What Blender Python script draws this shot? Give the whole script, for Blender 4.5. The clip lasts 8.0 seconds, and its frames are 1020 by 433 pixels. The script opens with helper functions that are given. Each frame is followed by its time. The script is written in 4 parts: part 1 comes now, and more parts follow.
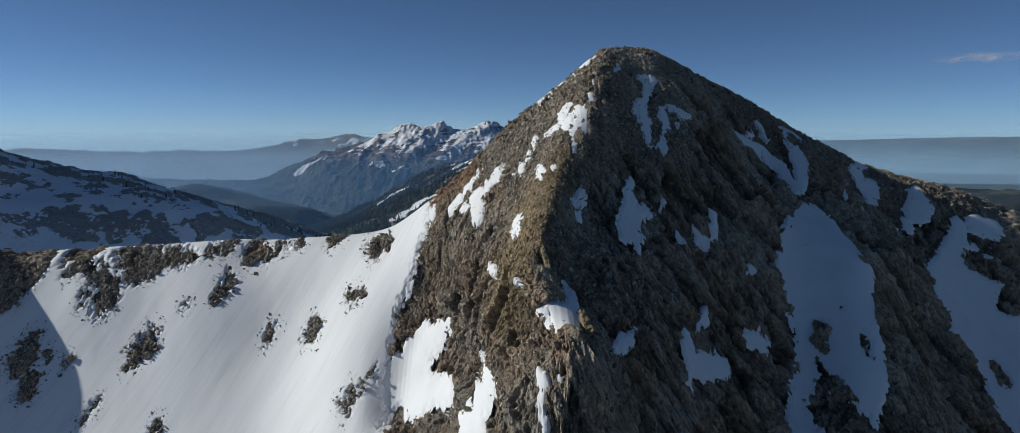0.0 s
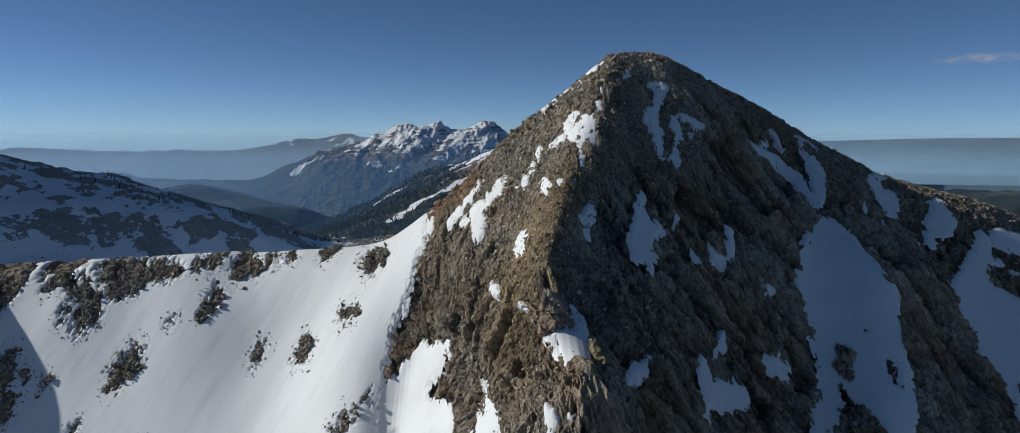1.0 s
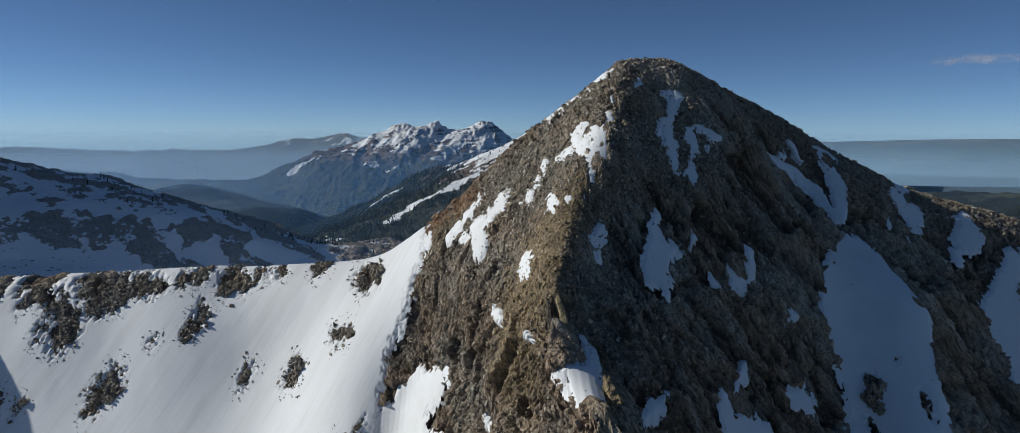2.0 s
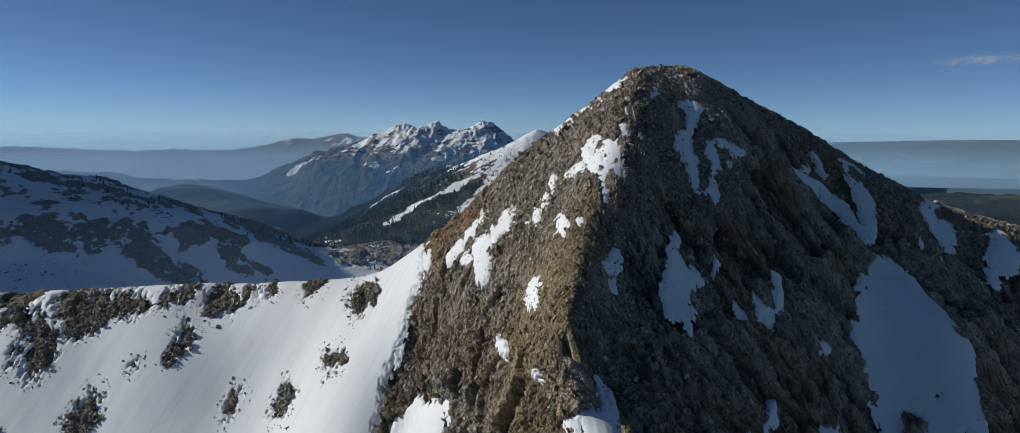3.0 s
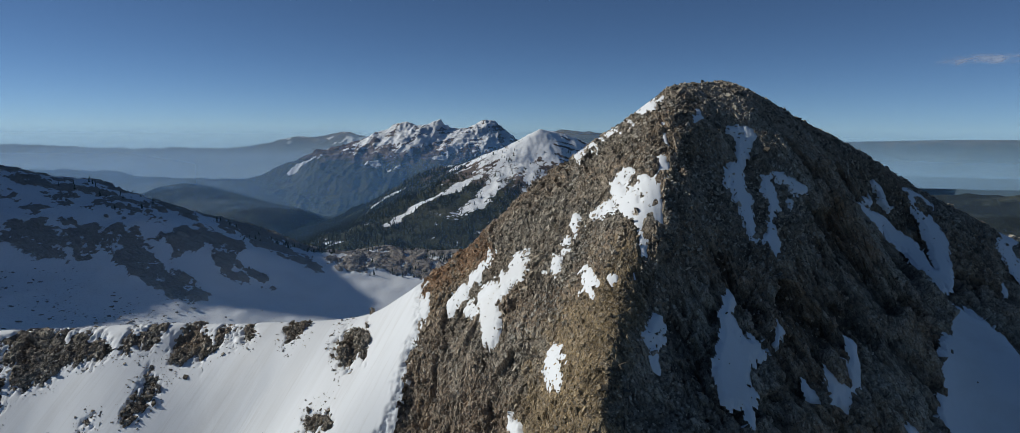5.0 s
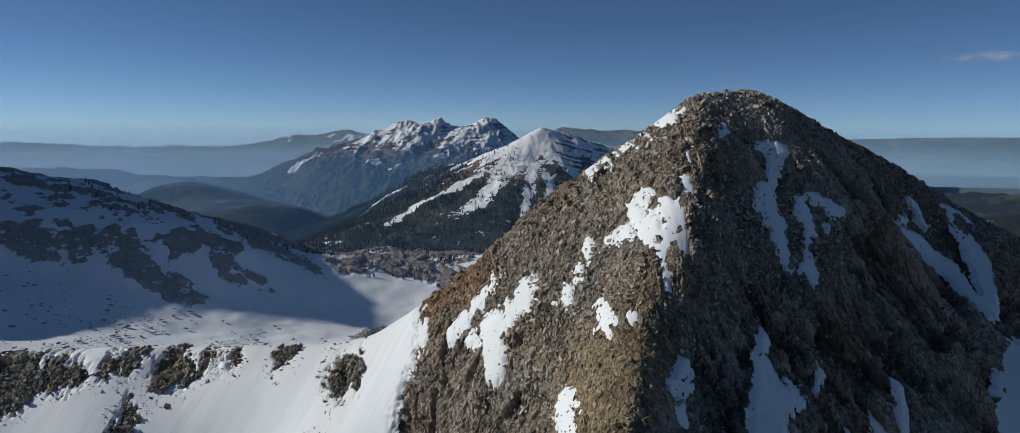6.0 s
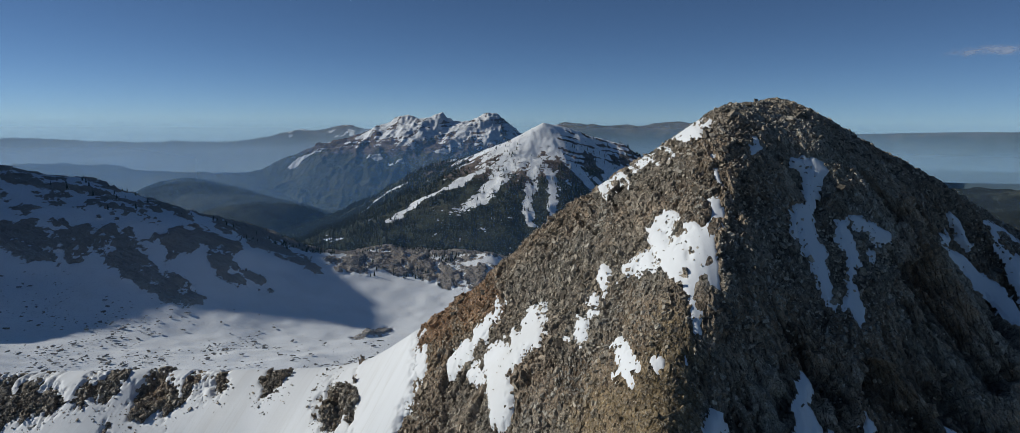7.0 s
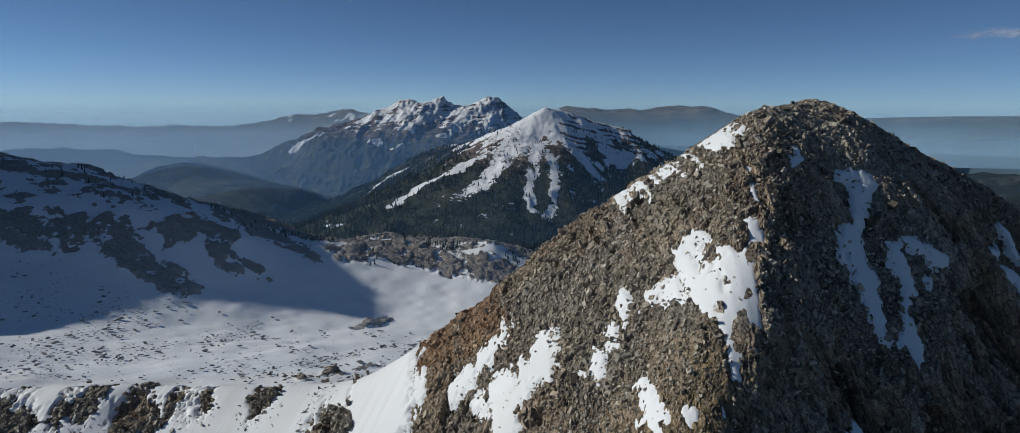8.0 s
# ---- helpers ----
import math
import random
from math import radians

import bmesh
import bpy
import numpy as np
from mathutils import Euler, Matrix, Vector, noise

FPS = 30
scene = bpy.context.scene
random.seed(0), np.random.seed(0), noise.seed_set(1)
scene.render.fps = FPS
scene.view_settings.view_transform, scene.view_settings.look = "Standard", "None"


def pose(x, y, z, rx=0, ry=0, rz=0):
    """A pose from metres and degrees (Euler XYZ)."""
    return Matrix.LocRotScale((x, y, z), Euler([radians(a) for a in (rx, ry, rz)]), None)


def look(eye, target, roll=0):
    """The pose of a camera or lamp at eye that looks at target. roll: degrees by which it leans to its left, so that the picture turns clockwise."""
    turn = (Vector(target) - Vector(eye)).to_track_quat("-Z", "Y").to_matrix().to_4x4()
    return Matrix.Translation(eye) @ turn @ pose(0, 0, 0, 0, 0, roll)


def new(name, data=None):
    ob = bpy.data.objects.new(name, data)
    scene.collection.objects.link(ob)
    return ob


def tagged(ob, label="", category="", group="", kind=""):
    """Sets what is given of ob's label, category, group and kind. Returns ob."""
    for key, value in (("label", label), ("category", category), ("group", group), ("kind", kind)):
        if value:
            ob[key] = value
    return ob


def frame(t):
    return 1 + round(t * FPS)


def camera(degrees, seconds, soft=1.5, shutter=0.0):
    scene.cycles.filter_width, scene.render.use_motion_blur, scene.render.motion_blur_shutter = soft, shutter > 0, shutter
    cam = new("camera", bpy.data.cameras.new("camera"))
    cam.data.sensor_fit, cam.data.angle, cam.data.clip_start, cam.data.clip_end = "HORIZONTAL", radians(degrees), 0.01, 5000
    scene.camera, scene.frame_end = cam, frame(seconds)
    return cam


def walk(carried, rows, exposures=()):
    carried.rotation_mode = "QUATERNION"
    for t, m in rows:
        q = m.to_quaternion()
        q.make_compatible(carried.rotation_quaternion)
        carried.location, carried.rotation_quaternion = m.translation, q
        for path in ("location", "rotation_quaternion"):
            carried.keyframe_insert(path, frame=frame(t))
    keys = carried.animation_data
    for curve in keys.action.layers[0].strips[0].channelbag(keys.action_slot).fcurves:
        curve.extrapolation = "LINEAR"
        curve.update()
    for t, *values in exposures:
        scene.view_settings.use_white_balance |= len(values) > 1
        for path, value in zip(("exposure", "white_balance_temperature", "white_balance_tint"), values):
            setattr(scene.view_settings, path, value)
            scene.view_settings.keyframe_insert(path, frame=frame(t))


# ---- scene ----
# Camera: a small aircraft that climbs towards the summit. The origin is its first place.
cam = camera(72.8, 8.0, soft=0.5)
METRES, TILT = 120.0, -7.0
ROWS = [
    (0.0, 0.0, 0.0, 0.0, 0.0, -0.0, 0.0),
    (0.5, -0.0065, 0.0504, 0.0194, -0.05, -0.01, -0.01),
    (1.0, -0.0145, 0.1038, 0.0397, -0.25, -0.04, -0.05),
    (1.5, -0.0221, 0.1587, 0.0601, -0.44, -0.06, -0.11),
    (3.0, -0.0382, 0.3382, 0.1264, -0.43, -0.1, -0.24),
    (3.5, -0.0436, 0.4014, 0.1494, -0.42, -0.13, -0.27),
    (4.0, -0.0488, 0.4651, 0.1721, -0.38, -0.18, -0.33),
    (4.5, -0.0539, 0.5269, 0.1942, -0.33, -0.23, -0.37),
    (6.0, -0.0666, 0.704, 0.2603, -0.2, -0.53, -0.35),
    (6.5, -0.0704, 0.7612, 0.2826, -0.14, -0.71, -0.32),
    (7.0, -0.0743, 0.8186, 0.3044, -0.07, -0.98, -0.31),
    (7.5, -0.0788, 0.876, 0.3268, -0.03, -1.53, -0.3),
    (8.0, -0.0842, 0.9329, 0.3492, 0.01, -2.33, -0.31),
]
walk(cam, [(t, pose(0, 0, 0, TILT, 0, 0) @ pose(METRES * x, METRES * y, METRES * z, 90 + pitch, roll, yaw)) for t, x, y, z, yaw, pitch, roll in ROWS], [(0.0, 0.0, 6150, 4), (4.5, -0.02, 6150, 4), (8.0, -0.1, 6150, 4)])

# ---- sky and sun ----
SUN_UP, SUN_TURN = 28.0, 9.0  # degrees over the horizon; degrees ahead of due left
sun_way = Vector((-math.cos(radians(SUN_TURN)) * math.cos(radians(SUN_UP)), math.sin(radians(SUN_TURN)) * math.cos(radians(SUN_UP)), math.sin(radians(SUN_UP))))
world = bpy.data.worlds.new("sky")
world.use_nodes = True
scene.world = world
sky_tex = world.node_tree.nodes.new("ShaderNodeTexSky")
sky_tex.sky_type, sky_tex.sun_disc = "NISHITA", False
sky_tex.sun_elevation, sky_tex.sun_rotation = radians(SUN_UP), math.atan2(sun_way.x, sun_way.y)
sky_tex.altitude, sky_tex.air_density, sky_tex.dust_density, sky_tex.ozone_density = 3400, 0.55, 0.2, 3.5
world.node_tree.links.new(sky_tex.outputs[0], world.node_tree.nodes["Background"].inputs[0])
world.node_tree.nodes["Background"].inputs[1].default_value = 0.066
lamp = bpy.data.lights.new("sun", "SUN")
lamp.energy, lamp.angle, lamp.color = 3.4, radians(0.53), (1.0, 0.93, 0.84)
new("sun", lamp).matrix_world = look(sun_way * 500, (0, 0, 0))

# ---- materials ----
class Nodes:
    """A small writer of node materials."""

    def __init__(self, name, rough=0.9, spec=0.2):
        self.mat = bpy.data.materials.new(name)
        self.mat.use_nodes = True
        self.tree = self.mat.node_tree
        self.out = self.tree.nodes["Principled BSDF"]
        self.out.inputs["Roughness"].default_value = rough
        self.out.inputs["Specular IOR Level"].default_value = spec

    def add(self, kind, ins=None, **props):
        n = self.tree.nodes.new("ShaderNode" + kind)
        for k, v in props.items():
            setattr(n, k, v)
        for k, v in (ins or {}).items():
            self.put(n.inputs[k], v)
        return n

    def put(self, socket, v):
        if isinstance(v, bpy.types.NodeSocket):
            self.tree.links.new(v, socket)
        else:
            socket.default_value = v

    def place(self):
        return self.add("NewGeometry").outputs["Position"]

    def scaled(self, vec, s, turn=(0, 0, 0)):
        return self.add("Mapping", {"Vector": vec, "Scale": s, "Rotation": turn}).outputs[0]

    def noise(self, vec, scale, detail=4.0, rough=0.55, warp=0.0):
        return self.add("TexNoise", {"Vector": vec, "Scale": scale, "Detail": detail, "Roughness": rough, "Distortion": warp}).outputs["Fac"]

    def cells(self, vec, scale, feature="F1", out="Distance"):
        return self.add("TexVoronoi", {"Vector": vec, "Scale": scale}, feature=feature).outputs[out]

    def ramp(self, fac, *stops):
        n = self.add("ValToRGB", {"Fac": fac})
        e = n.color_ramp.elements
        while len(e) < len(stops):
            e.new(0.5)
        for el, (p, c) in zip(e, stops):
            el.position, el.color = p, (*c, 1) if isinstance(c, tuple) else (c, c, c, 1)
        return n.outputs[0]

    def mix(self, fac, a, b, how="MIX"):
        n = self.add("Mix", data_type="RGBA", blend_type=how)
        self.put(n.inputs["Factor"], fac)
        for sock, v in ((n.inputs[6], a), (n.inputs[7], b)):
            self.put(sock, (*v, 1) if isinstance(v, tuple) else v)
        return n.outputs[2]

    def math(self, how, a, b=0.0, c=0.0):
        return self.add("Math", {0: a, 1: b, 2: c}, operation=how).outputs[0]

    def bump(self, height, strength, distance, onto=None):
        ins = {"Height": height, "Strength": strength, "Distance": distance}
        if onto is not None:
            ins["Normal"] = onto
        return self.add("Bump", ins).outputs[0]

    def done(self, colour, normal=None, rough=None):
        self.put(self.out.inputs["Base Color"], (*colour, 1) if isinstance(colour, tuple) else colour)
        if normal is not None:
            self.put(self.out.inputs["Normal"], normal)
        if rough is not None:
            self.put(self.out.inputs["Roughness"], rough)
        return self.mat


def snowed(n, tint, b, grain):
    """Lays snow over a material where the land's snow depth is above nought, with an edge broken up at the grain's size."""
    p = n.place()
    deep = n.add("Attribute", attribute_name="snow").outputs["Fac"]
    torn = n.math("MULTIPLY", n.math("SUBTRACT", n.noise(p, 1 / grain, 8, 0.75), 0.5), 5.0)
    fac = n.add("MapRange", {"Value": n.math("ADD", deep, torn), "From Min": -0.2, "From Max": 0.2}).outputs[0]
    white = n.mix(n.ramp(n.noise(p, 0.25 / grain, 5, 0.6), (0.45, 0.0), (0.75, 0.4)), (0.82, 0.83, 0.85), (0.68, 0.66, 0.64))
    soft = n.bump(n.noise(p, 1.5 / grain, 5, 0.6), 0.4, 0.12 * grain)
    return n.done(n.mix(fac, tint, white), n.mix(fac, b, soft))


def rock_material(name, grey, brown, dark, size=1.0, slant=0.446, stain="", tone="", snow=0.0, relief=1.0):
    """Jointed granite: tint in large fields and slab by slab, dark lichen patches, crack shade painted as dark streaks,
    fine grain; joints run down the slant.
    """
    n = Nodes(name, 0.88, 0.25)
    p = n.place()
    s = 1 / size
    streak = n.scaled(n.scaled(p, (s, s, s), (0, slant, 0)), (1, 1, 0.18))
    tint = n.mix(n.ramp(n.noise(p, 0.05 * s, 6, 0.65), (0.42, 0.0), (0.58, 1.0)), grey, brown)
    if stain:
        tint = n.mix(n.add("Attribute", attribute_name=stain).outputs["Fac"], tint, (0.31, 0.225, 0.12))
        tint = n.mix(n.add("Attribute", attribute_name="rust").outputs["Fac"], tint, (0.33, 0.185, 0.095))
    fine = n.noise(streak, 1.6, 9, 0.74)
    # Crack shade in the colour: dark where the fine bump sinks.
    tint = n.mix(n.ramp(fine, (0.40, 0.75), (0.51, 0.0)), tint, dark)
    speck = n.noise(p, 3.0 * s, 6, 0.75)
    tint = n.mix(n.ramp(speck, (0.50, 0.0), (0.64, 0.75)), tint, tuple(1.5 * c for c in grey))
    tint = n.mix(n.ramp(n.noise(p, 0.8 * s, 6, 0.75), (0.38, 0.45), (0.48, 0.0)), tint, dark)
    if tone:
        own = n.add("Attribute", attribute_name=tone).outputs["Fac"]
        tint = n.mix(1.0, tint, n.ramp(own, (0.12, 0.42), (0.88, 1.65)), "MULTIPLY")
    joints = n.ramp(n.cells(streak, 0.7, "DISTANCE_TO_EDGE"), (0.0, 0.0), (0.08, 1.0))
    cracks = n.ramp(n.cells(n.scaled(streak, (1, 1, 1.6), (0.0, 0.15, 0.5)), 2.0, "DISTANCE_TO_EDGE"), (0.0, 0.0), (0.10, 1.0))
    b = n.bump(joints, relief, 0.5 * size)
    b = n.bump(cracks, 0.9 * relief, 0.25 * size, b)
    b = n.bump(fine, 0.8 * relief, 0.4 * size, b)
    return snowed(n, tint, b, snow) if snow else n.done(tint, b)


def snow_material(name, size=1.0, dirt=(0.62, 0.6, 0.57)):
    n = Nodes(name, 0.65, 0.3)
    n.out.inputs["Subsurface Weight"].default_value = 0.0
    p = n.place()
    grains = n.noise(p, 1.6 / size, 6, 0.6)
    runs = n.noise(n.scaled(p, (1, 0.12, 0.12), (0, 0, 0.35)), 0.9 / size, 4)
    old = n.noise(p, 0.06 / size, 5, 0.6)
    tint = n.mix(n.ramp(old, (0.5, 0.0), (0.78, 0.5)), (0.81, 0.82, 0.84), dirt)
    b = n.bump(grains, 0.35, 0.12 * size)
    b = n.bump(runs, 0.25, 0.12 * size, b)
    return n.done(tint, b)


def slope_snow_material():
    """Old snow with runnels and grit that follow the fall of the slope."""
    n = Nodes("slope_snow", 0.65, 0.3)
    p = n.place()
    x, y, z = n.add("SeparateXYZ", {0: p}).outputs
    fall = n.add("CombineXYZ", {0: n.math("MULTIPLY_ADD", z, -0.55, x), 1: n.math("MULTIPLY", y, 0.02), 2: n.math("MULTIPLY", z, 0.05)}).outputs[0]
    lines = n.noise(fall, 1.1, 6, 0.7)
    broad = n.noise(fall, 0.16, 4, 0.6)
    grains = n.noise(p, 1.8, 6, 0.6)
    tint = n.mix(n.ramp(lines, (0.52, 0.0), (0.72, 0.4)), (0.81, 0.82, 0.84), (0.60, 0.585, 0.56))
    tint = n.mix(n.ramp(broad, (0.5, 0.0), (0.75, 0.5)), tint, (0.66, 0.65, 0.64))
    b = n.bump(lines, 0.24, 0.15)
    b = n.bump(broad, 0.22, 0.5, b)
    b = n.bump(grains, 0.35, 0.12, b)
    return n.done(tint, b)


PALE_ROCK = rock_material("pale_rock", (0.40, 0.33, 0.20), (0.38, 0.27, 0.15), (0.16, 0.12, 0.08))
SLOPE_SNOW = slope_snow_material()
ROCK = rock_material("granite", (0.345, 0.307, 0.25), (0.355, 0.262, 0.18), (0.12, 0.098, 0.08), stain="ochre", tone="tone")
BLOCK = rock_material("granite_blocks", (0.345, 0.315, 0.265), (0.32, 0.258, 0.188), (0.13, 0.112, 0.095), 0.6, stain="ochre", tone="tone", relief=0.3)
SNOW = snow_material("old_snow")
FAR_ROCK = rock_material("cirque_rock", (0.38, 0.345, 0.31), (0.36, 0.305, 0.255), (0.19, 0.168, 0.15), 4.0, 1.05, snow=6.0)
FLOOR_ROCK = rock_material("floor_rock", (0.22, 0.2, 0.18), (0.2, 0.17, 0.13), (0.09, 0.08, 0.075), 4.0)
NEEDLES = Nodes("conifer_needles", 0.9, 0.1)
NEEDLES = NEEDLES.done(NEEDLES.mix(NEEDLES.noise(NEEDLES.place(), 0.05, 3), (0.022, 0.030, 0.021), (0.042, 0.050, 0.030)))


def wooded_material(name, wood, field, stone, treeline, snow=0.0):
    """Ground by height: woods and meadows below, stone above the treeline."""
    n = Nodes(name, 0.95, 0.1)
    p = n.place()
    up = n.add("SeparateXYZ", {0: p}).outputs[2]
    patch = n.noise(p, 0.006, 7, 0.65)
    low = n.mix(n.ramp(patch, (0.48, 0.0), (0.6, 1.0)), wood, field)
    low = n.mix(n.ramp(n.noise(p, 0.05, 5, 0.7), (0.4, 0.6), (0.6, 0.0)), low, tuple(0.5 * c for c in wood))
    bands = n.noise(n.scaled(p, (0.2, 0.2, 1.6)), 0.05, 6, 0.65)
    rock = n.mix(n.ramp(bands, (0.42, 0.0), (0.58, 1.0)), stone, tuple(0.45 * c for c in stone))
    edge = n.math("ADD", up, n.math("MULTIPLY", n.math("SUBTRACT", n.noise(p, 0.012, 5, 0.7), 0.5), 220.0))
    tint = n.mix(n.add("MapRange", {"Value": edge, "From Min": treeline - 15.0, "From Max": treeline + 15.0}).outputs[0], low, rock)
    b = n.bump(n.noise(p, 0.05, 8, 0.7), 1.0, 12.0)
    return snowed(n, tint, b, snow) if snow else n.done(tint, b)


PENINSULA_GROUND = wooded_material("peninsula_ground", (0.06, 0.07, 0.045), (0.19, 0.18, 0.11), (0.17, 0.15, 0.13), -60.0)
RANGE_ROCK = wooded_material("range_rock", (0.06, 0.065, 0.04), (0.10, 0.095, 0.06), (0.21, 0.165, 0.14), -150.0, 8.0)
VALLEY_GROUND = wooded_material("valley_ground", (0.035, 0.042, 0.036), (0.10, 0.105, 0.078), (0.17, 0.15, 0.13), -60.0, 40.0)
WATER = Nodes("lake_water", 0.25, 0.5)
WATER = WATER.done(WATER.mix(WATER.noise(WATER.place(), 0.002, 3), (0.10, 0.15, 0.17), (0.13, 0.18, 0.19)), WATER.bump(WATER.noise(WATER.place(), 0.08, 4), 0.2, 1.0))

# ---- terrain tools ----
def hash01(*lattice, seed=0):
    """Random numbers from whole-number coordinates."""
    h = np.full(lattice[0].shape, 0x9E3779B9 ^ (seed * 7919 + 13), np.uint32)
    for k, q in zip((0x85EBCA6B, 0xC2B2AE35, 0x27D4EB2F), lattice):
        h ^= q.astype(np.int64).astype(np.uint32) * np.uint32(k)
        h = (h ^ (h >> np.uint32(15))) * np.uint32(0x2C1B3C6D)
        h ^= h >> np.uint32(13)
    return h.astype(np.float64) / 4294967296.0


def value_noise(x, y, seed=0):
    """Smooth noise from -1 to 1."""
    i, j = np.floor(x), np.floor(y)
    u, v = x - i, y - j
    u, v = u * u * u * (u * (u * 6 - 15) + 10), v * v * v * (v * (v * 6 - 15) + 10)
    a, b = hash01(i, j, seed=seed), hash01(i + 1, j, seed=seed)
    c, d = hash01(i, j + 1, seed=seed), hash01(i + 1, j + 1, seed=seed)
    return 2 * ((a + (b - a) * u) * (1 - v) + (c + (d - c) * u) * v) - 1


def fractal(x, y, size, octaves=5, fall=0.5, seed=0):
    out, gain = 0.0, 1.0
    for k in range(octaves):
        out = out + gain * value_noise(x / size + 17.3 * k, y / size - 9.1 * k, seed + k)
        size, gain = size * 0.5, gain * fall
    return out


def ridged(x, y, size, octaves=5, fall=0.5, seed=0):
    """Noise with sharp crests, from about 0 to 2."""
    out, gain = 0.0, 1.0
    for k in range(octaves):
        out = out + gain * (1 - np.abs(value_noise(x / size + 5.7 * k, y / size + 3.3 * k, seed + k)))
        size, gain = size * 0.5, gain * fall
    return out


def facets(x, y, z, size, seed=0, tilt=0.8, gaps=False):
    """Broken rock: every cell of a jittered lattice is a flat facet with a height and slant of its own, from about -1 to 1. With gaps, also the distance to the nearest joint."""
    x, y, z = x / size, y / size, z / size
    i, j, k = np.floor(x), np.floor(y), np.floor(z)
    best, second, cell = np.full(x.shape, 1e9), np.full(x.shape, 1e9), np.zeros(x.shape, np.int8)
    for n in range(27):
        a, b, c = n // 9 - 1, n // 3 % 3 - 1, n % 3 - 1
        h = (hash01(i + a, j + b, k + c, seed=seed) * 4294967296.0).astype(np.uint32)
        d = (x - i - a - (h & 1023) / 1024) ** 2 + (y - j - b - (h >> 10 & 1023) / 1024) ** 2 + (z - k - c - (h >> 20 & 1023) / 1024) ** 2
        near = d < best
        second = np.where(near, best, np.minimum(second, d))
        best, cell = np.where(near, d, best), np.where(near, n, cell)
    i, j, k = i + cell // 9 - 1, j + cell // 3 % 3 - 1, k + cell % 3 - 1
    out = 1.4 * hash01(i, j, k, seed=seed + 3) - 0.7
    for n, q in enumerate((x - i - 0.5, y - j - 0.5, z - k - 0.5)):
        out = out + tilt * (2 * hash01(i, j, k, seed=seed + 4 + n) - 1) * q
    return (out, (np.sqrt(second) - np.sqrt(best)) * size) if gaps else out


def along(line, step):
    """Points every step metres along a line of x, y, z."""
    line = np.array(line, float)
    out = [line[:1]]
    for a, b in zip(line[:-1], line[1:]):
        n = max(1, int(np.ceil(np.linalg.norm((b - a)[:2]) / step)))
        out.append(a + (b - a) * (np.arange(1, n + 1) / n)[:, None])
    return np.concatenate(out)


class Land:
    """A surface spanned between ridge, rib and gully lines, with a crease along each of them."""

    def __init__(self, lines, step, soft=0.0):
        p = np.concatenate([along(line, step) for line in lines])
        key = np.round(p[:, :2] / (0.3 * step)).astype(int)
        p = p[np.unique(key, axis=0, return_index=True)[1]]
        n = len(p)
        r = np.hypot(p[:, None, 0] - p[None, :, 0], p[:, None, 1] - p[None, :, 1])
        a = np.zeros((n + 3, n + 3))
        a[:n, :n] = -r + soft * np.eye(n)
        a[:n, n], a[:n, n + 1:n + 3] = 1, p[:, :2]
        a[n:, :n] = a[:n, n:].T
        self.p, self.w = p, np.linalg.solve(a, np.r_[p[:, 2], 0, 0, 0])

    def height(self, x, y):
        out = self.w[-3] + self.w[-2] * x + self.w[-1] * y
        flat_x, flat_y, flat = x.ravel(), y.ravel(), out.ravel().copy()
        for s in range(0, len(flat), 20000):
            e = slice(s, s + 20000)
            flat[e] -= np.sqrt((flat_x[e, None] - self.p[None, :, 0]) ** 2 + (flat_y[e, None] - self.p[None, :, 1]) ** 2) @ self.w[:-3]
        return flat.reshape(x.shape)


def off_line(x, y, line):
    """Distance in plan from a line of x, y, half-width, less the half-width there: below 0 inside. Also the share of the way along."""
    line = np.array(line, float)
    best, way, done = np.full(x.shape, 1e9), np.zeros(x.shape), 0.0
    total = np.hypot(*np.diff(line[:, :2], axis=0).T).sum() + 1e-9
    for a, b in zip(line[:-1], line[1:]):
        ab = b[:2] - a[:2]
        long = np.hypot(*ab) + 1e-9
        s = np.clip(((x - a[0]) * ab[0] + (y - a[1]) * ab[1]) / long**2, 0, 1)
        d = np.hypot(x - a[0] - s * ab[0], y - a[1] - s * ab[1]) - (a[2] + s * (b[2] - a[2]))
        near = d < best
        best, way = np.where(near, d, best), np.where(near, (done + s * long) / total, way)
        done += long
    return best, way


def grid_mesh(name, p, keep=None, smooth=False):
    """A mesh over a grid of points of shape (rows, columns, 3); keep marks the points of which faces are made."""
    rows, cols = p.shape[:2]
    idx = np.arange(rows * cols).reshape(rows, cols)
    quads = np.stack([idx[:-1, :-1], idx[:-1, 1:], idx[1:, 1:], idx[1:, :-1]], -1).reshape(-1, 4)
    if keep is not None:
        quads = quads[keep.ravel()[quads].any(1)]
    used, quads = np.unique(quads, return_inverse=True)
    quads = quads.reshape(-1, 4)
    mesh = bpy.data.meshes.new(name)
    mesh.vertices.add(len(used))
    mesh.vertices.foreach_set("co", p.reshape(-1, 3)[used].ravel())
    mesh.loops.add(quads.size)
    mesh.loops.foreach_set("vertex_index", quads.ravel())
    mesh.polygons.add(len(quads))
    mesh.polygons.foreach_set("loop_start", np.arange(len(quads)) * 4)
    mesh.polygons.foreach_set("use_smooth", np.full(len(quads), smooth))
    mesh.update(calc_edges=True)
    return mesh


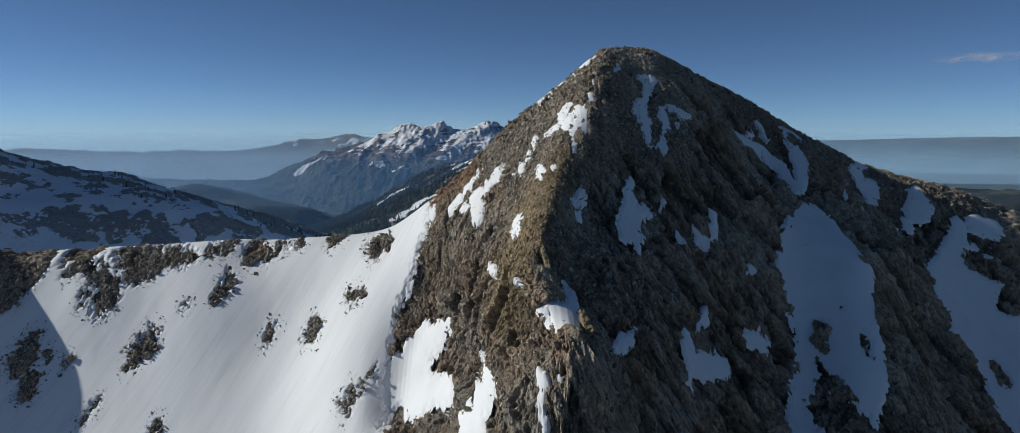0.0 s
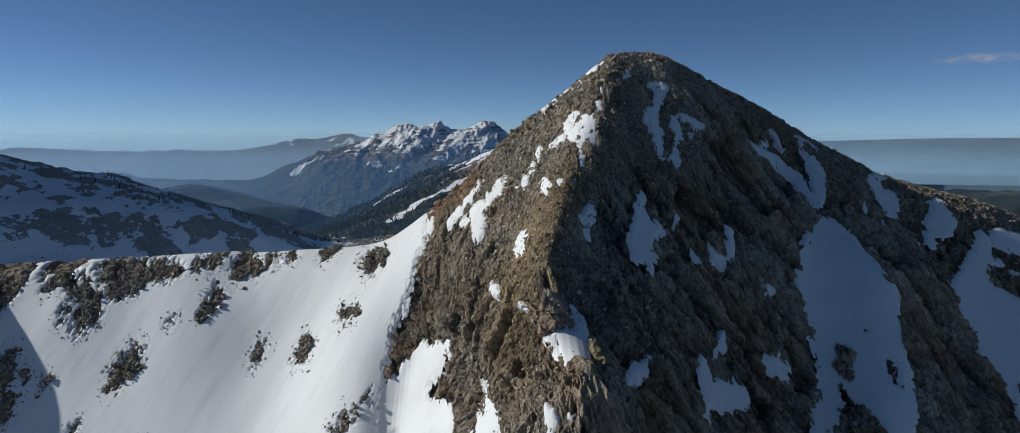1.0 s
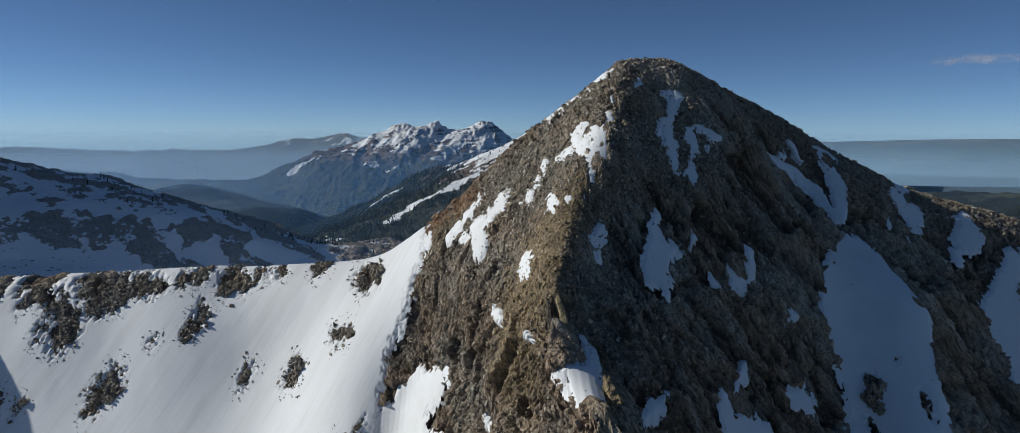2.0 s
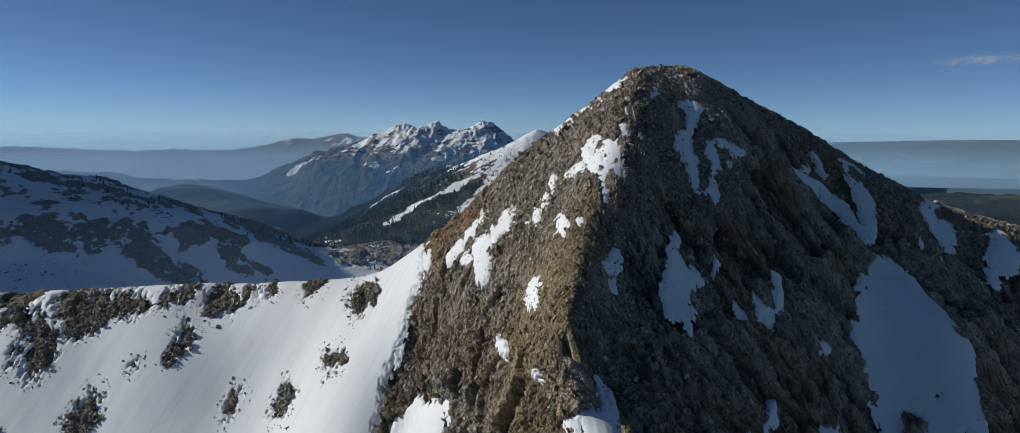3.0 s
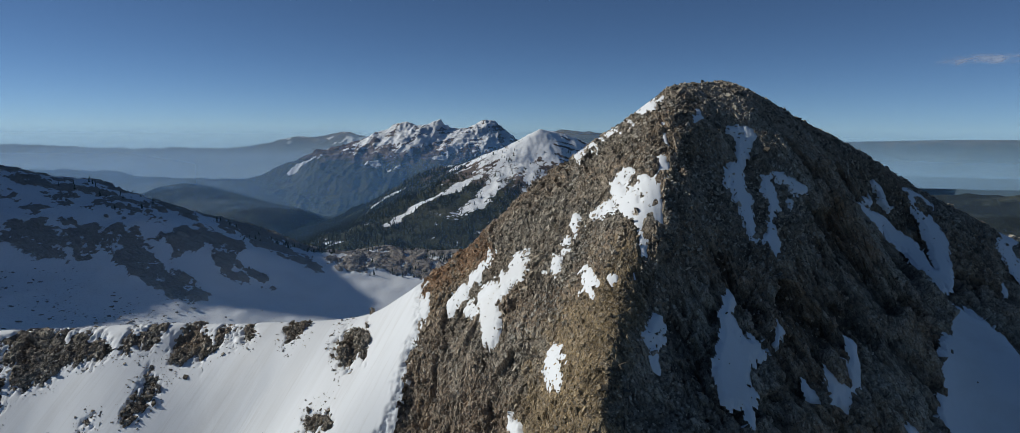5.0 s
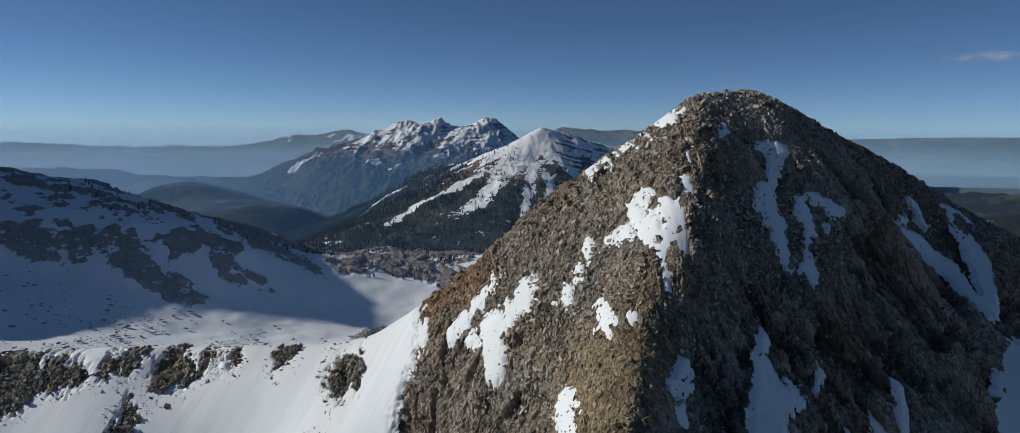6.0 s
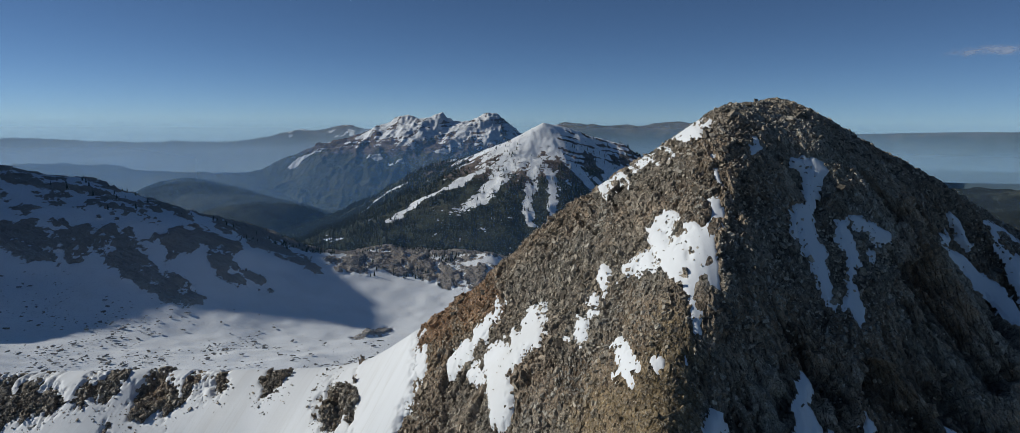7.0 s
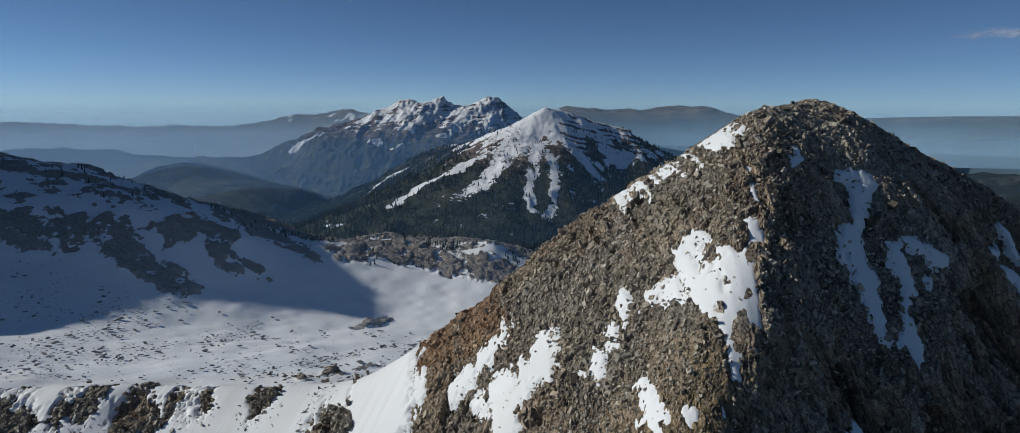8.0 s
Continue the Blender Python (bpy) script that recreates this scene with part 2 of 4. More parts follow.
def normals(x, y, z):
    """Unit normals of a height grid with rows along y."""
    zy, zx = np.gradient(z, y[:, 0], x[0, :])
    n = np.stack([-zx, -zy, np.ones_like(z)], -1)
    return n / np.linalg.norm(n, axis=-1, keepdims=True)


def steps(*stretches):
    """Grid coordinates from (start, end, spacing) stretches."""
    return np.unique(np.concatenate([np.arange(a, b, s) for a, b, s in stretches]))


def thing(name, mesh, material, label, category, kind="structure"):
    ob = new(name, mesh)
    mesh.materials.append(material)
    return tagged(ob, label, category, kind=kind)

# ---- the peak ----
NORTH_ARETE = [(45, 245, 28.5), (30, 230, 27), (27, 221, 20), (23, 209, 8.5), (20, 200, -1), (16, 196, -9), (12.3, 187, -17.5), (8, 176, -27), (6.5, 169.5, -35), (9.5, 160, -43), (13, 152, -42.5), (16, 146.5, -41), (14, 140, -56), (10, 130, -85)]
EAST_RIDGE = [(45, 245, 28.5), (30, 240, 25), (14, 241, 14), (1, 249, 4), (-16.4, 259, -14), (-30, 265, -26), (-45, 269, -37), (-69, 270.5, -42), (-94.5, 283, -44.3), (-107, 281, -44), (-147, 288, -47), (-200, 290, -50), (-260, 285, -52)]
WEST_RIDGE = [(45, 245, 28.5), (58, 248, 24.5), (76, 253, 15.5), (97, 260, 6), (106, 263, 1.5), (130, 264, -10), (146, 266, -16), (170, 262, -22), (210, 262, -36), (280, 265, -60)]
EAST_FACE = [
    [(15, 216, 1.3), (8, 221, -3), (4.6, 214, -12), (2.3, 200, -26.6), (-6.3, 200, -40.4), (-7.5, 174, -60)],
    [(-2.8, 231, -13), (-11, 226, -20), (-12, 219, -26), (-17, 206, -57), (-20, 190, -75)],
    [(9, 201, -10.3), (7, 178, -27)],
    [(-29, 223, -66), (-36, 205, -90)],
]
SNOW_SLOPE = [
    [(-48, 252, -46), (-54.7, 241, -57.8), (-52, 222, -72), (-49, 206, -83), (-46, 180, -110), (-45, 150, -140)],
    [(-70, 255, -58), (-70.5, 245.5, -70), (-72, 225, -88), (-75, 190, -125)],
    [(-104, 280, -50), (-112, 263, -58), (-88, 251, -73), (-95, 225, -98), (-100, 190, -132)],
    [(-160, 276, -53), (-147, 262, -67), (-139, 251, -80), (-140, 230, -102), (-145, 190, -140)],
    # Unseen rib, added to cast shade on the left of the slope.
    [(-222, 285, -44), (-223, 268, -45), (-225, 252, -53), (-228, 235, -69), (-232, 210, -98), (-234, 180, -130)],
    [(-200, 272, -60), (-212, 252, -82), (-215, 225, -110), (-215, 180, -150)],
]
WEST_FACE = [
    [(20, 193, -19), (15, 179, -34), (13, 173, -40)],
    [(45, 224, 19.6), (42, 218, 7.3), (40.4, 207.5, -4), (36, 197.5, -19), (32.7, 190, -25), (39, 171, -47.6), (33, 160, -64), (30, 140, -100)],
    [(50.5, 222, 15.3), (51, 215, 1.4), (45, 206, -5.7), (47, 201, -13.6), (54.5, 196, -31.5), (52, 182.5, -50), (48, 174, -61), (45, 150, -95)],
    [(66, 225, 3), (76.7, 241, -0.2), (91, 251.6, -11), (103, 247, -13), (97, 223, -28.8), (107, 204, -37), (95, 195, -50), (101, 187, -55), (89, 175.5, -69.4), (95, 150, -100)],
    [(69.7, 197, -38.5), (68, 187, -58.6), (73, 170, -85)],
    [(84, 206, -42.5), (88, 194, -57), (76, 178, -80)],
    [(132, 255, -23.4), (145, 249, -30.2), (143.5, 231, -49), (156, 234.7, -54), (150, 205, -85), (150, 170, -120)],
    [(144, 256, -19.5), (158, 253, -23.2), (185, 240, -48), (190, 210, -85)],
    [(125, 225, -40), (128, 205, -65), (130, 180, -95)],
]
BEHIND = [
    [(45, 300, -35), (-10, 310, -70), (-100, 325, -85), (-260, 330, -95)],
    [(100, 310, -50), (200, 315, -90), (280, 320, -110)],
    [(-260, 380, -130), (-100, 380, -120), (45, 380, -120), (280, 380, -160)],
]
massif = Land([NORTH_ARETE, EAST_RIDGE, WEST_RIDGE, *EAST_FACE, *SNOW_SLOPE, *WEST_FACE, *BEHIND], 7.0, 0.5)
gx = steps((-260, -170, 1.0), (-170, -45, 0.45), (-45, 125, 0.3), (125, 175, 0.55), (175, 281, 1.5))
gy = steps((30, 130, 4.0), (130, 160, 0.6), (160, 258, 0.3), (258, 296, 0.6), (296, 381, 3.0))
X, Y = np.meshgrid(gx, gy)
BASE = massif.height(X, Y)


def spread(sigma):
    """The surface smoothed over about sigma metres, as wind and melt leave the snow."""
    ux, uy = np.arange(-264, 285, 1.5), np.arange(27, 386, 1.5)
    u = massif.height(*np.meshgrid(ux, uy))
    k = np.exp(-0.5 * (np.arange(-9, 10) * 1.5 / sigma) ** 2)
    k /= k.sum()
    for _ in range(2):
        u = np.pad(u, ((9, 9), (0, 0)), "edge")
        u = sum(w * u[n:len(u) - 18 + n] for n, w in enumerate(k)).T
    i, j = (X - ux[0]) / 1.5, (Y - uy[0]) / 1.5
    a, b = i.astype(int), j.astype(int)
    p, q = i - a, j - b
    return (u[b, a] * (1 - p) + u[b, a + 1] * p) * (1 - q) + (u[b + 1, a] * (1 - p) + u[b + 1, a + 1] * p) * q


def ease(v, a, b):
    s = np.clip((v - a) / (b - a), 0, 1)
    return s * s * (3 - 2 * s)


SMOOTH = spread(2.5)
on_slope = ease(-X, 38, 52) * ease(282 - Y, 0, 12)
SMOOTH = SMOOTH + (spread(7.0) - SMOOTH) * on_slope
BASE = BASE + (SMOOTH - BASE) * on_slope
NORMAL = normals(X, Y, SMOOTH)
RAG = 0.5 * fractal(X, BASE, 5.0, 3, 0.7, 5) + 0.5 * fractal(X, BASE, 1.4, 3, 0.75, 6) + 0.7 * facets(X, Y, BASE, 0.9, 7)

# Rock that stands out of the snow on the open slope and in the gullies: x, z and half-width along each outcrop.
BARE = np.full(X.shape, 9.0)


def bare(line):
    global BARE
    BARE = np.minimum(BARE, off_line(X, BASE, line)[0])


bare([(-205.3, -52.7, 9.4), (-194, -52.6, 5.9), (-198.3, -61.2, 7.2), (-198.9, -66.5, 3.9)])
bare([(-182, -50.3, 4.3), (-171.8, -49.1, 2.6), (-177.6, -56.5, 2.6), (-176.8, -52.2, 3.2)])
bare([(-158.5, -64.9, 6), (-159.3, -60.7, 3.7), (-164.1, -58.5, 3.1), (-170.8, -54.2, 2.9)])
bare([(-183.1, -85.1, 5.5), (-182.8, -81.2, 4.9), (-180.6, -78.3, 2.2)])
bare([(-176.5, -92.4, 4.8), (-176.4, -92.4, 4.8)])
bare([(-149.4, -54.1, 6.1), (-143, -52.9, 5.3), (-155.5, -50.9, 4.7), (-138.6, -50.6, 3.4), (-127.3, -49.8, 2.3)])
bare([(-103.4, -49.5, 4.3), (-106.1, -48.2, 3.3), (-98.6, -48.6, 2.9)])
bare([(-121.3, -47.9, 2.6), (-115.2, -46.8, 2.6)])
bare([(-69.3, -42.1, 3.1), (-69.2, -42.1, 3.1)])
bare([(-49.8, -44.2, 3.5), (-51.6, -43, 2.9), (-46, -41.7, 2.3)])
bare([(-145.2, -48, 2.7), (-145.1, -48, 2.7)])
bare([(-84.8, -44.9, 1.8), (-84.7, -44.9, 1.8)])
bare([(-160.5, -48.7, 2.9), (-160.4, -48.7, 2.9)])
bare([(-204.8, -51.1, 4.8), (-194.6, -50.2, 3.4)])
bare([(-93.6, -46.1, 1.8), (-88.8, -46.2, 1.2)])
bare([(-111.3, -57.3, 2.3), (-109.2, -59.3, 2.3), (-112.9, -63.6, 1.5)])
bare([(-124.3, -66.1, 1.2), (-124.2, -66.1, 1.2)])
bare([(-135, -74.6, 2.3), (-136, -79.1, 4.8), (-138.3, -83.1, 3.2), (-139.5, -86, 1.5)])
bare([(-87.2, -71.8, 1.4), (-89, -74.8, 1.4), (-89.6, -76.7, 0.9)])
bare([(-70.4, -70, 2.1), (-71.4, -72.9, 2.3)])
bare([(-55.5, -58.2, 1.8), (-56.7, -59.4, 2), (-51.6, -56.7, 1.3)])
bare([(-49.6, -82.6, 1.6), (-51.2, -85.5, 2), (-48, -80.9, 1.6)])
bare([(-44, -76.4, 1), (-44.7, -77.9, 1)])
bare([(-149, -98.6, 0.9), (-146.8, -96, 0.9), (-149.9, -101, 1.2)])
bare([(-121.9, -100.7, 1.7), (-121.8, -100.7, 1.7)])
bare([(-164.9, -84.9, 1.5), (-164.8, -84.9, 1.5)])
bare([(-166.6, -63.9, 1.9), (-166.5, -63.9, 1.9)])
bare([(-167.6, -67, 1.3), (-167.5, -67, 1.3)])
bare([(-173.1, -83.1, 1.3), (-173, -83.1, 1.3)])
bare([(89.7, -55.4, 1.3), (88, -60.1, 1.5)])
bare([(86.1, -64, 1.3), (86.3, -67.2, 1.7), (84.6, -70.8, 1.7)])
bare([(87.6, -67.4, 1.7), (87.7, -69.1, 2.1)])
bare([(84, -75.1, 4), (87.8, -73.9, 5), (91.8, -74.7, 3)])
bare([(95.9, -49.9, 1.1), (96, -49.9, 1.1)])
bare([(98.4, -56.8, 1.7), (97.9, -60.4, 1.3)])
bare([(164, -44.9, 4.2), (171.9, -49.1, 4)])
bare([(145.3, -69.9, 1.6), (146.1, -73.4, 1.6)])
bare([(157.4, -76.4, 2.7), (157.6, -78.1, 2.7)])
bare([(169, -59, 3.4), (171.7, -55.1, 2.9)])
bare([(142.6, -61.7, 2.1), (142.7, -61.7, 2.1)])

# Ochre stain on the east face and the spur: x, z and half-width.
OCHRE = np.full(X.shape, 30.0)


def ochre(line):
    global OCHRE
    OCHRE = np.minimum(OCHRE, off_line(X, BASE, line)[0])


ochre([(16.9, -6, 2.3), (11, -15.6, 3.3), (5.5, -24.2, 3.6), (-0.7, -38.1, 4), (-2.7, -48.3, 3.2)])
ochre([(-16.8, -16.9, 1.5), (-22.4, -21.2, 1.8), (-27.5, -27.7, 1.5), (-34.6, -33.3, 1.3)])
ochre([(8.8, -26.3, 0.9), (10, -29.8, 1.1), (10.7, -32.6, 0.8)])
ochre([(16.4, -41.2, 1), (18.7, -43.3, 0.9)])

# Snow that lies in patches: x, z and half-width along each strip.
COVER = np.full(X.shape, -3.0)
PATCHES = []
FRAY = fractal(X + 0.35 * BASE, 0.3 * BASE, 1.5, 3, 0.75, 83)


def snow_patch(label, *strips):
    global COVER
    off = np.min([off_line(X, BASE, s)[0] for s in strips], 0)
    front = ease(300 - Y, 0, 10) * 6 - 6
    deep = np.clip(-(off + 0.12 + 0.6 * RAG + 0.5 * FRAY) * 0.5, -2.0, 0.24) + front
    deep = np.minimum(deep, np.clip(BARE * 0.5 + 0.4 * RAG, -2, 2))
    COVER = np.maximum(COVER, deep)
    PATCHES.append((label, deep))


snow_patch("thin spring snow patch lying among the rocks",
    [(27.3, 24.4, 1), (25.3, 23.1, 1.3), (23.5, 21.6, 1)],
    [(20, 19.1, 0.4), (17, 16.9, 0.55), (13.5, 13.8, 0.6), (9.5, 10.9, 0.35)])
snow_patch("bright snow patch draped over the north arete",
    [(26.0, 19.2, 0.6), (25.9, 15.7, 0.7), (24.7, 12.4, 0.8), (23.9, 10.0, 1.0), (22.3, 7.0, 1.9), (20.9, 4.1, 2.5), (20.0, 1.3, 2.6), (19.0, -1.4, 1.9), (18.4, -3.8, 1.1), (18.1, -5.4, 0.6)],
    [(20.2, 6.6, 1.0), (18.3, 4.1, 1.1), (16.4, 1.5, 1.2), (16.3, 3.4, 0.9), (16.3, 6.4, 0.8), (18.0, 8.5, 0.5)],
    [(16.4, 1.5, 0.9), (14.7, 1.2, 0.8), (13.0, 0.0, 0.6), (11.4, -1.2, 0.5)])
snow_patch("thin spring snow patch lying among the rocks",
    [(8.0, -2.5, 1.0), (6.9, -4.8, 1.0), (5.7, -7.0, 0.8), (4.6, -9.5, 0.6), (3.0, -12.2, 0.9), (1.2, -13.5, 0.5)])
snow_patch("thin spring snow patch lying among the rocks",
    [(-2.5, -12.2, 0.5), (-4.3, -14.3, 1.2), (-6.6, -16.4, 1.4), (-8.8, -18.9, 1.6), (-10.9, -22.1, 2.2), (-11.4, -24.6, 1.6), (-10.5, -27.0, 1.2)],
    [(-10.9, -21.0, 1.0), (-14.0, -23.6, 0.7), (-16.5, -26.4, 0.5)])
snow_patch("thin spring snow patch lying among the rocks",
    [(-9.3, -11.9, 0.3), (-12.3, -16.1, 0.6), (-15.3, -20.1, 0.8), (-18.4, -24.1, 0.9), (-21.0, -27.4, 0.8)])
snow_patch("thin spring snow patch at the foot of the rocks",
    [(-26.5, -26.4, 0.7), (-27.7, -28.6, 1.2), (-29.0, -30.0, 1.4)])
snow_patch("thin spring snow patch lying among the rocks",
    [(10.2, -9.4, 0.4), (8.8, -11.4, 0.6), (7.5, -13.9, 0.4)],
    [(12.7, -9.3, 0.4), (12.1, -10.2, 0.6)],
    [(16.2, -8.3, 0.3), (16.2, -9.5, 0.4)],
    [(3.6, -23.8, 0.6), (2.1, -26.8, 0.8), (1.1, -28.8, 0.6)],
    [(-6.5, -40.5, 0.8), (-5.7, -39.5, 0.8)],
    [(0.9, -37.9, 0.8), (1, -37.9, 0.8)])
snow_patch("thin spring snow patch lying among the rocks",
    [(33.8, 21, 0.8), (33.3, 19.8, 1.2), (32.5, 18.7, 0.8)])
snow_patch("narrow shaded snow couloir below the summit",
    [(41.4, 17.3, 1), (44.1, 17.9, 1.3), (46.1, 16.4, 0.9)],
    [(43.4, 15.2, 0.8), (42.9, 11.7, 1.0), (41.4, 8.9, 1.2), (40.6, 6.4, 1.6), (41.4, 2.7, 2.0), (41.2, -1.0, 1.5), (41.4, -4.6, 0.8)],
    [(39.5, 8.1, 0.7), (38.1, 6, 0.5)])
snow_patch("thin spring snow patch lying among the rocks",
    [(47.6, 7.2, 1.0), (47.4, 4.5, 1.9), (47.6, 1.6, 1.2), (46.2, -1.0, 1.0), (45.9, -3.8, 2.0), (45.8, -5.7, 1.2), (45.6, -6.9, 0.5)],
    [(48.6, 7.8, 1.0), (51, 7.3, 1.3), (53.5, 5.4, 1.1), (56.1, 5.1, 0.8)],
    [(52, 2.5, 0.6), (51.4, 0.2, 0.5)])
snow_patch("thin spring snow patch lying among the rocks",
    [(35.2, -15.0, 0.4), (33.5, -17.2, 0.6), (33.7, -20.4, 1.8), (33.1, -24.2, 2.9), (32.0, -26.9, 2.6), (35.2, -28.8, 0.9), (34.8, -31.1, 0.6)],
    [(35, -23.0, 1.4), (38.6, -22.3, 1.3), (40.2, -23.6, 0.6)])
snow_patch("thin spring snow patch lying among the rocks",
    [(43.5, -17.1, 0.4), (43.9, -19.9, 0.9), (43.4, -21.2, 0.5)],
    [(17.9, -19.4, 0.9), (19.6, -19.2, 1.2)],
    [(18.3, -22.6, 0.7), (18.7, -24.0, 0.5)],
    [(80.1, -16.1, 0.4), (80.9, -17.4, 0.6)])
snow_patch("thin spring snow patch lying among the rocks",
    [(72.2, 1, 0.8), (78.5, -0.6, 1.1), (83.2, -4, 1.3), (87.8, -7.6, 1.6), (93.2, -10.6, 1.6), (97, -12.9, 1.9), (96.9, -16.4, 2.1), (97.9, -18.4, 2), (100.7, -18.1, 1.6), (103.9, -13.3, 2.6), (104.6, -8.8, 2.7), (102.4, -5.3, 1.4), (101.5, -1.8, 1.1), (102, 0.6, 0.9)],
    [(100.4, 2, 1.1), (105, -0.4, 0.9), (107.4, -2.8, 0.8)])
snow_patch("thin spring snow patch lying among the rocks",
    [(91, 4.1, 0.8), (92.5, 0.6, 0.9), (93.6, -3, 0.9)],
    [(88.3, -2.5, 0.9), (85.8, -1.3, 0.8)])
snow_patch("thin spring snow patch lying among the rocks",
    [(128.1, -13.9, 1.7), (129.8, -16.3, 2.3), (130.7, -19.8, 2.3), (135, -19.9, 2.3), (133.7, -23.3, 2.8), (129.7, -25.1, 1.7)],
    [(118.9, -20.1, 0.9), (118, -22.2, 0.9)],
    [(123.4, -26.6, 0.9), (121.7, -29.4, 0.9)],
    [(132.5, -12.2, 1.8), (135.2, -12.7, 0.9)])
snow_patch("thin spring snow patch lying among the rocks",
    [(148.2, -20.9, 1.2), (150.1, -22, 2.9), (150, -25.4, 4), (147.9, -28.7, 3.9), (150.1, -28.7, 2.3)],
    [(143.2, -32, 1.5), (142.9, -34.1, 1.2)],
    [(135, -34, 1.7), (135.1, -34, 1.7)])
snow_patch("steep blue-shadowed snow gully between rock walls",
    [(96.8, -27.9, 1.3), (96.3, -30.4, 4.6), (97.4, -33.7, 10.1), (95, -38.8, 13.1), (92.4, -45.6, 13.3), (92.4, -51.9, 11.6), (93.5, -56.2, 10), (91.7, -61.9, 10.2), (90, -67.1, 8.4), (89.2, -70.9, 7)],
    [(85.2, -64.9, 1.7), (81.9, -70.9, 4.1), (80.2, -76.4, 4.1), (78.4, -79.6, 4.4)])
snow_patch("shaded snow gully under the west ridge",
    [(146.8, -48.3, 3.3), (153.2, -44.8, 2.8), (158.9, -38.5, 2.9), (161.8, -33.1, 2.3)],
    [(147.2, -50.3, 4), (151.8, -56.6, 10.7), (157, -62.6, 12.1), (161.3, -68.2, 13.4), (164.2, -75.1, 13.4), (160.3, -81.5, 10.5)],
    [(161.7, -44.9, 5.6), (166.4, -51.1, 8.4)],
    [(168.2, -33.3, 2.9), (176, -34.6, 3)])
snow_patch("thin spring snow patch lying among the rocks",
    [(60.4, -24.1, 0.5), (59.4, -27.4, 1.0), (58.5, -30.6, 1.0)],
    [(47.5, -29.3, 0.3), (50.1, -31.5, 0.7), (52.3, -33.3, 0.9), (53.3, -35.0, 0.5)],
    [(53.7, -28.7, 1.0), (55.1, -30.4, 1.6), (56.2, -32.6, 1.5), (57.6, -33.3, 0.5)],
    [(70.0, -38.0, 1.0), (71.3, -39.5, 0.6), (69.2, -39.4, 0.6)])
snow_patch("thin spring snow patch lying among the rocks",
    [(53.7, -48.0, 0.7), (52.0, -50.3, 1.8), (50.1, -52.6, 1.1)],
    [(46.8, -52.9, 0.5), (47.0, -56.4, 1.5), (47.3, -59.8, 2.2), (51.3, -61.3, 3.6), (56.3, -63.5, 2.0)],
    [(46.6, -61, 1.4), (44.7, -63.5, 1.2), (45.6, -66.5, 1.0)])
snow_patch("thin spring snow patch lying among the rocks",
    [(30.9, -49.3, 0.5), (29.4, -50.5, 1.6), (27.6, -51.3, 1.5), (25.8, -51.3, 0.7)],
    [(65.9, -56.1, 0.8), (68.1, -58.0, 1.9), (70.9, -59.1, 1.8), (72.0, -60.7, 0.7)],
    [(69.8, -55.2, 0.5), (69.5, -57.5, 0.6)])
snow_patch("rounded snow cap on a rock spur",
    [(6.9, -42.3, 0.8), (8.7, -42.1, 1), (11.6, -42.3, 1.6), (14.4, -42.8, 1.9), (15.5, -42.2, 1.4), (14.7, -43.9, 1.3), (14.9, -45.1, 1.1), (15.3, -47, 1)])
snow_patch("thin spring snow patch lying among the rocks",
    [(-6.5, -58.5, 1), (-5.5, -59, 1.6), (-5.7, -62.1, 1.4)],
    [(-7, -63.2, 1.1), (-7.6, -67.5, 1.7), (-10.9, -72.4, 2.6)],
    [(6.9, -52.2, 1.1), (6.8, -54.5, 1.3)],
    [(6.9, -57, 1.1), (7, -57, 1.1)],
    [(7.5, -60.2, 0.8), (7, -63.1, 1)],
    [(10.9, -51.3, 0.8), (11, -51.3, 0.8)])
snow_patch("sunlit snow tongue running up into the rocks",
    [(-18.5, -57.7, 0.8), (-23.3, -64.4, 2.6), (-30.4, -72.7, 4.9), (-29.7, -76.2, 5.6), (-38.4, -80.2, 6.6)],
    [(-17.1, -71.1, 1.6), (-23.9, -76.1, 2.5), (-31.4, -81.4, 4.3)])

# The open slope: snow as far as the foot of the rock.
edge = np.interp(-BASE, [20, 31, 36, 40, 45, 53, 57, 62, 68, 74, 84, 95, 130], [-31, -28.5, -30, -31.5, -33, -34.5, -37, -38.5, -39, -40, -39, -36, -34])
slope_deep = np.clip((edge - X - 1.2 * RAG) * 0.35, -2.0, 0.6) + 0.12 * fractal(X, Y, 14, 3, 0.5, 77)
slope_deep = np.minimum(slope_deep, np.clip((BARE - 1.7 * RAG + 0.3) * 0.8, -0.3, 2))
COVER = np.maximum(COVER, slope_deep)
PATCHES.append(("wide sunlit spring snow slope with scattered rock outcrops", slope_deep))

# Rock: slanting slabs on the walls, broken blocks on the upper slopes.
across, down = 0.9 * X + 0.43 * BASE, 0.43 * X - 0.9 * BASE
wall = np.maximum(ease(X, 14, 30) * ease(-BASE, 0, 14), 0.7 * ease(-BASE, 30, 48) * ease(X, -60, -40))
wall = np.maximum(wall, 0.9 * ease(X, 52, 60) * ease(16 - BASE, 0, 10)) * ease(260 - Y, 0, 14)
bend = 1.5 * fractal(X, BASE, 18, 3, 0.5, 9)
zone = fractal(across, 0.5 * down, 15, 4, 0.6, 31)
big = facets(across + bend, Y, down * 0.16, 6.5, 11, 1.5)
mid, mid_gap = facets(across - bend, Y, down * 0.2, 2.2, 14, 1.2, True)
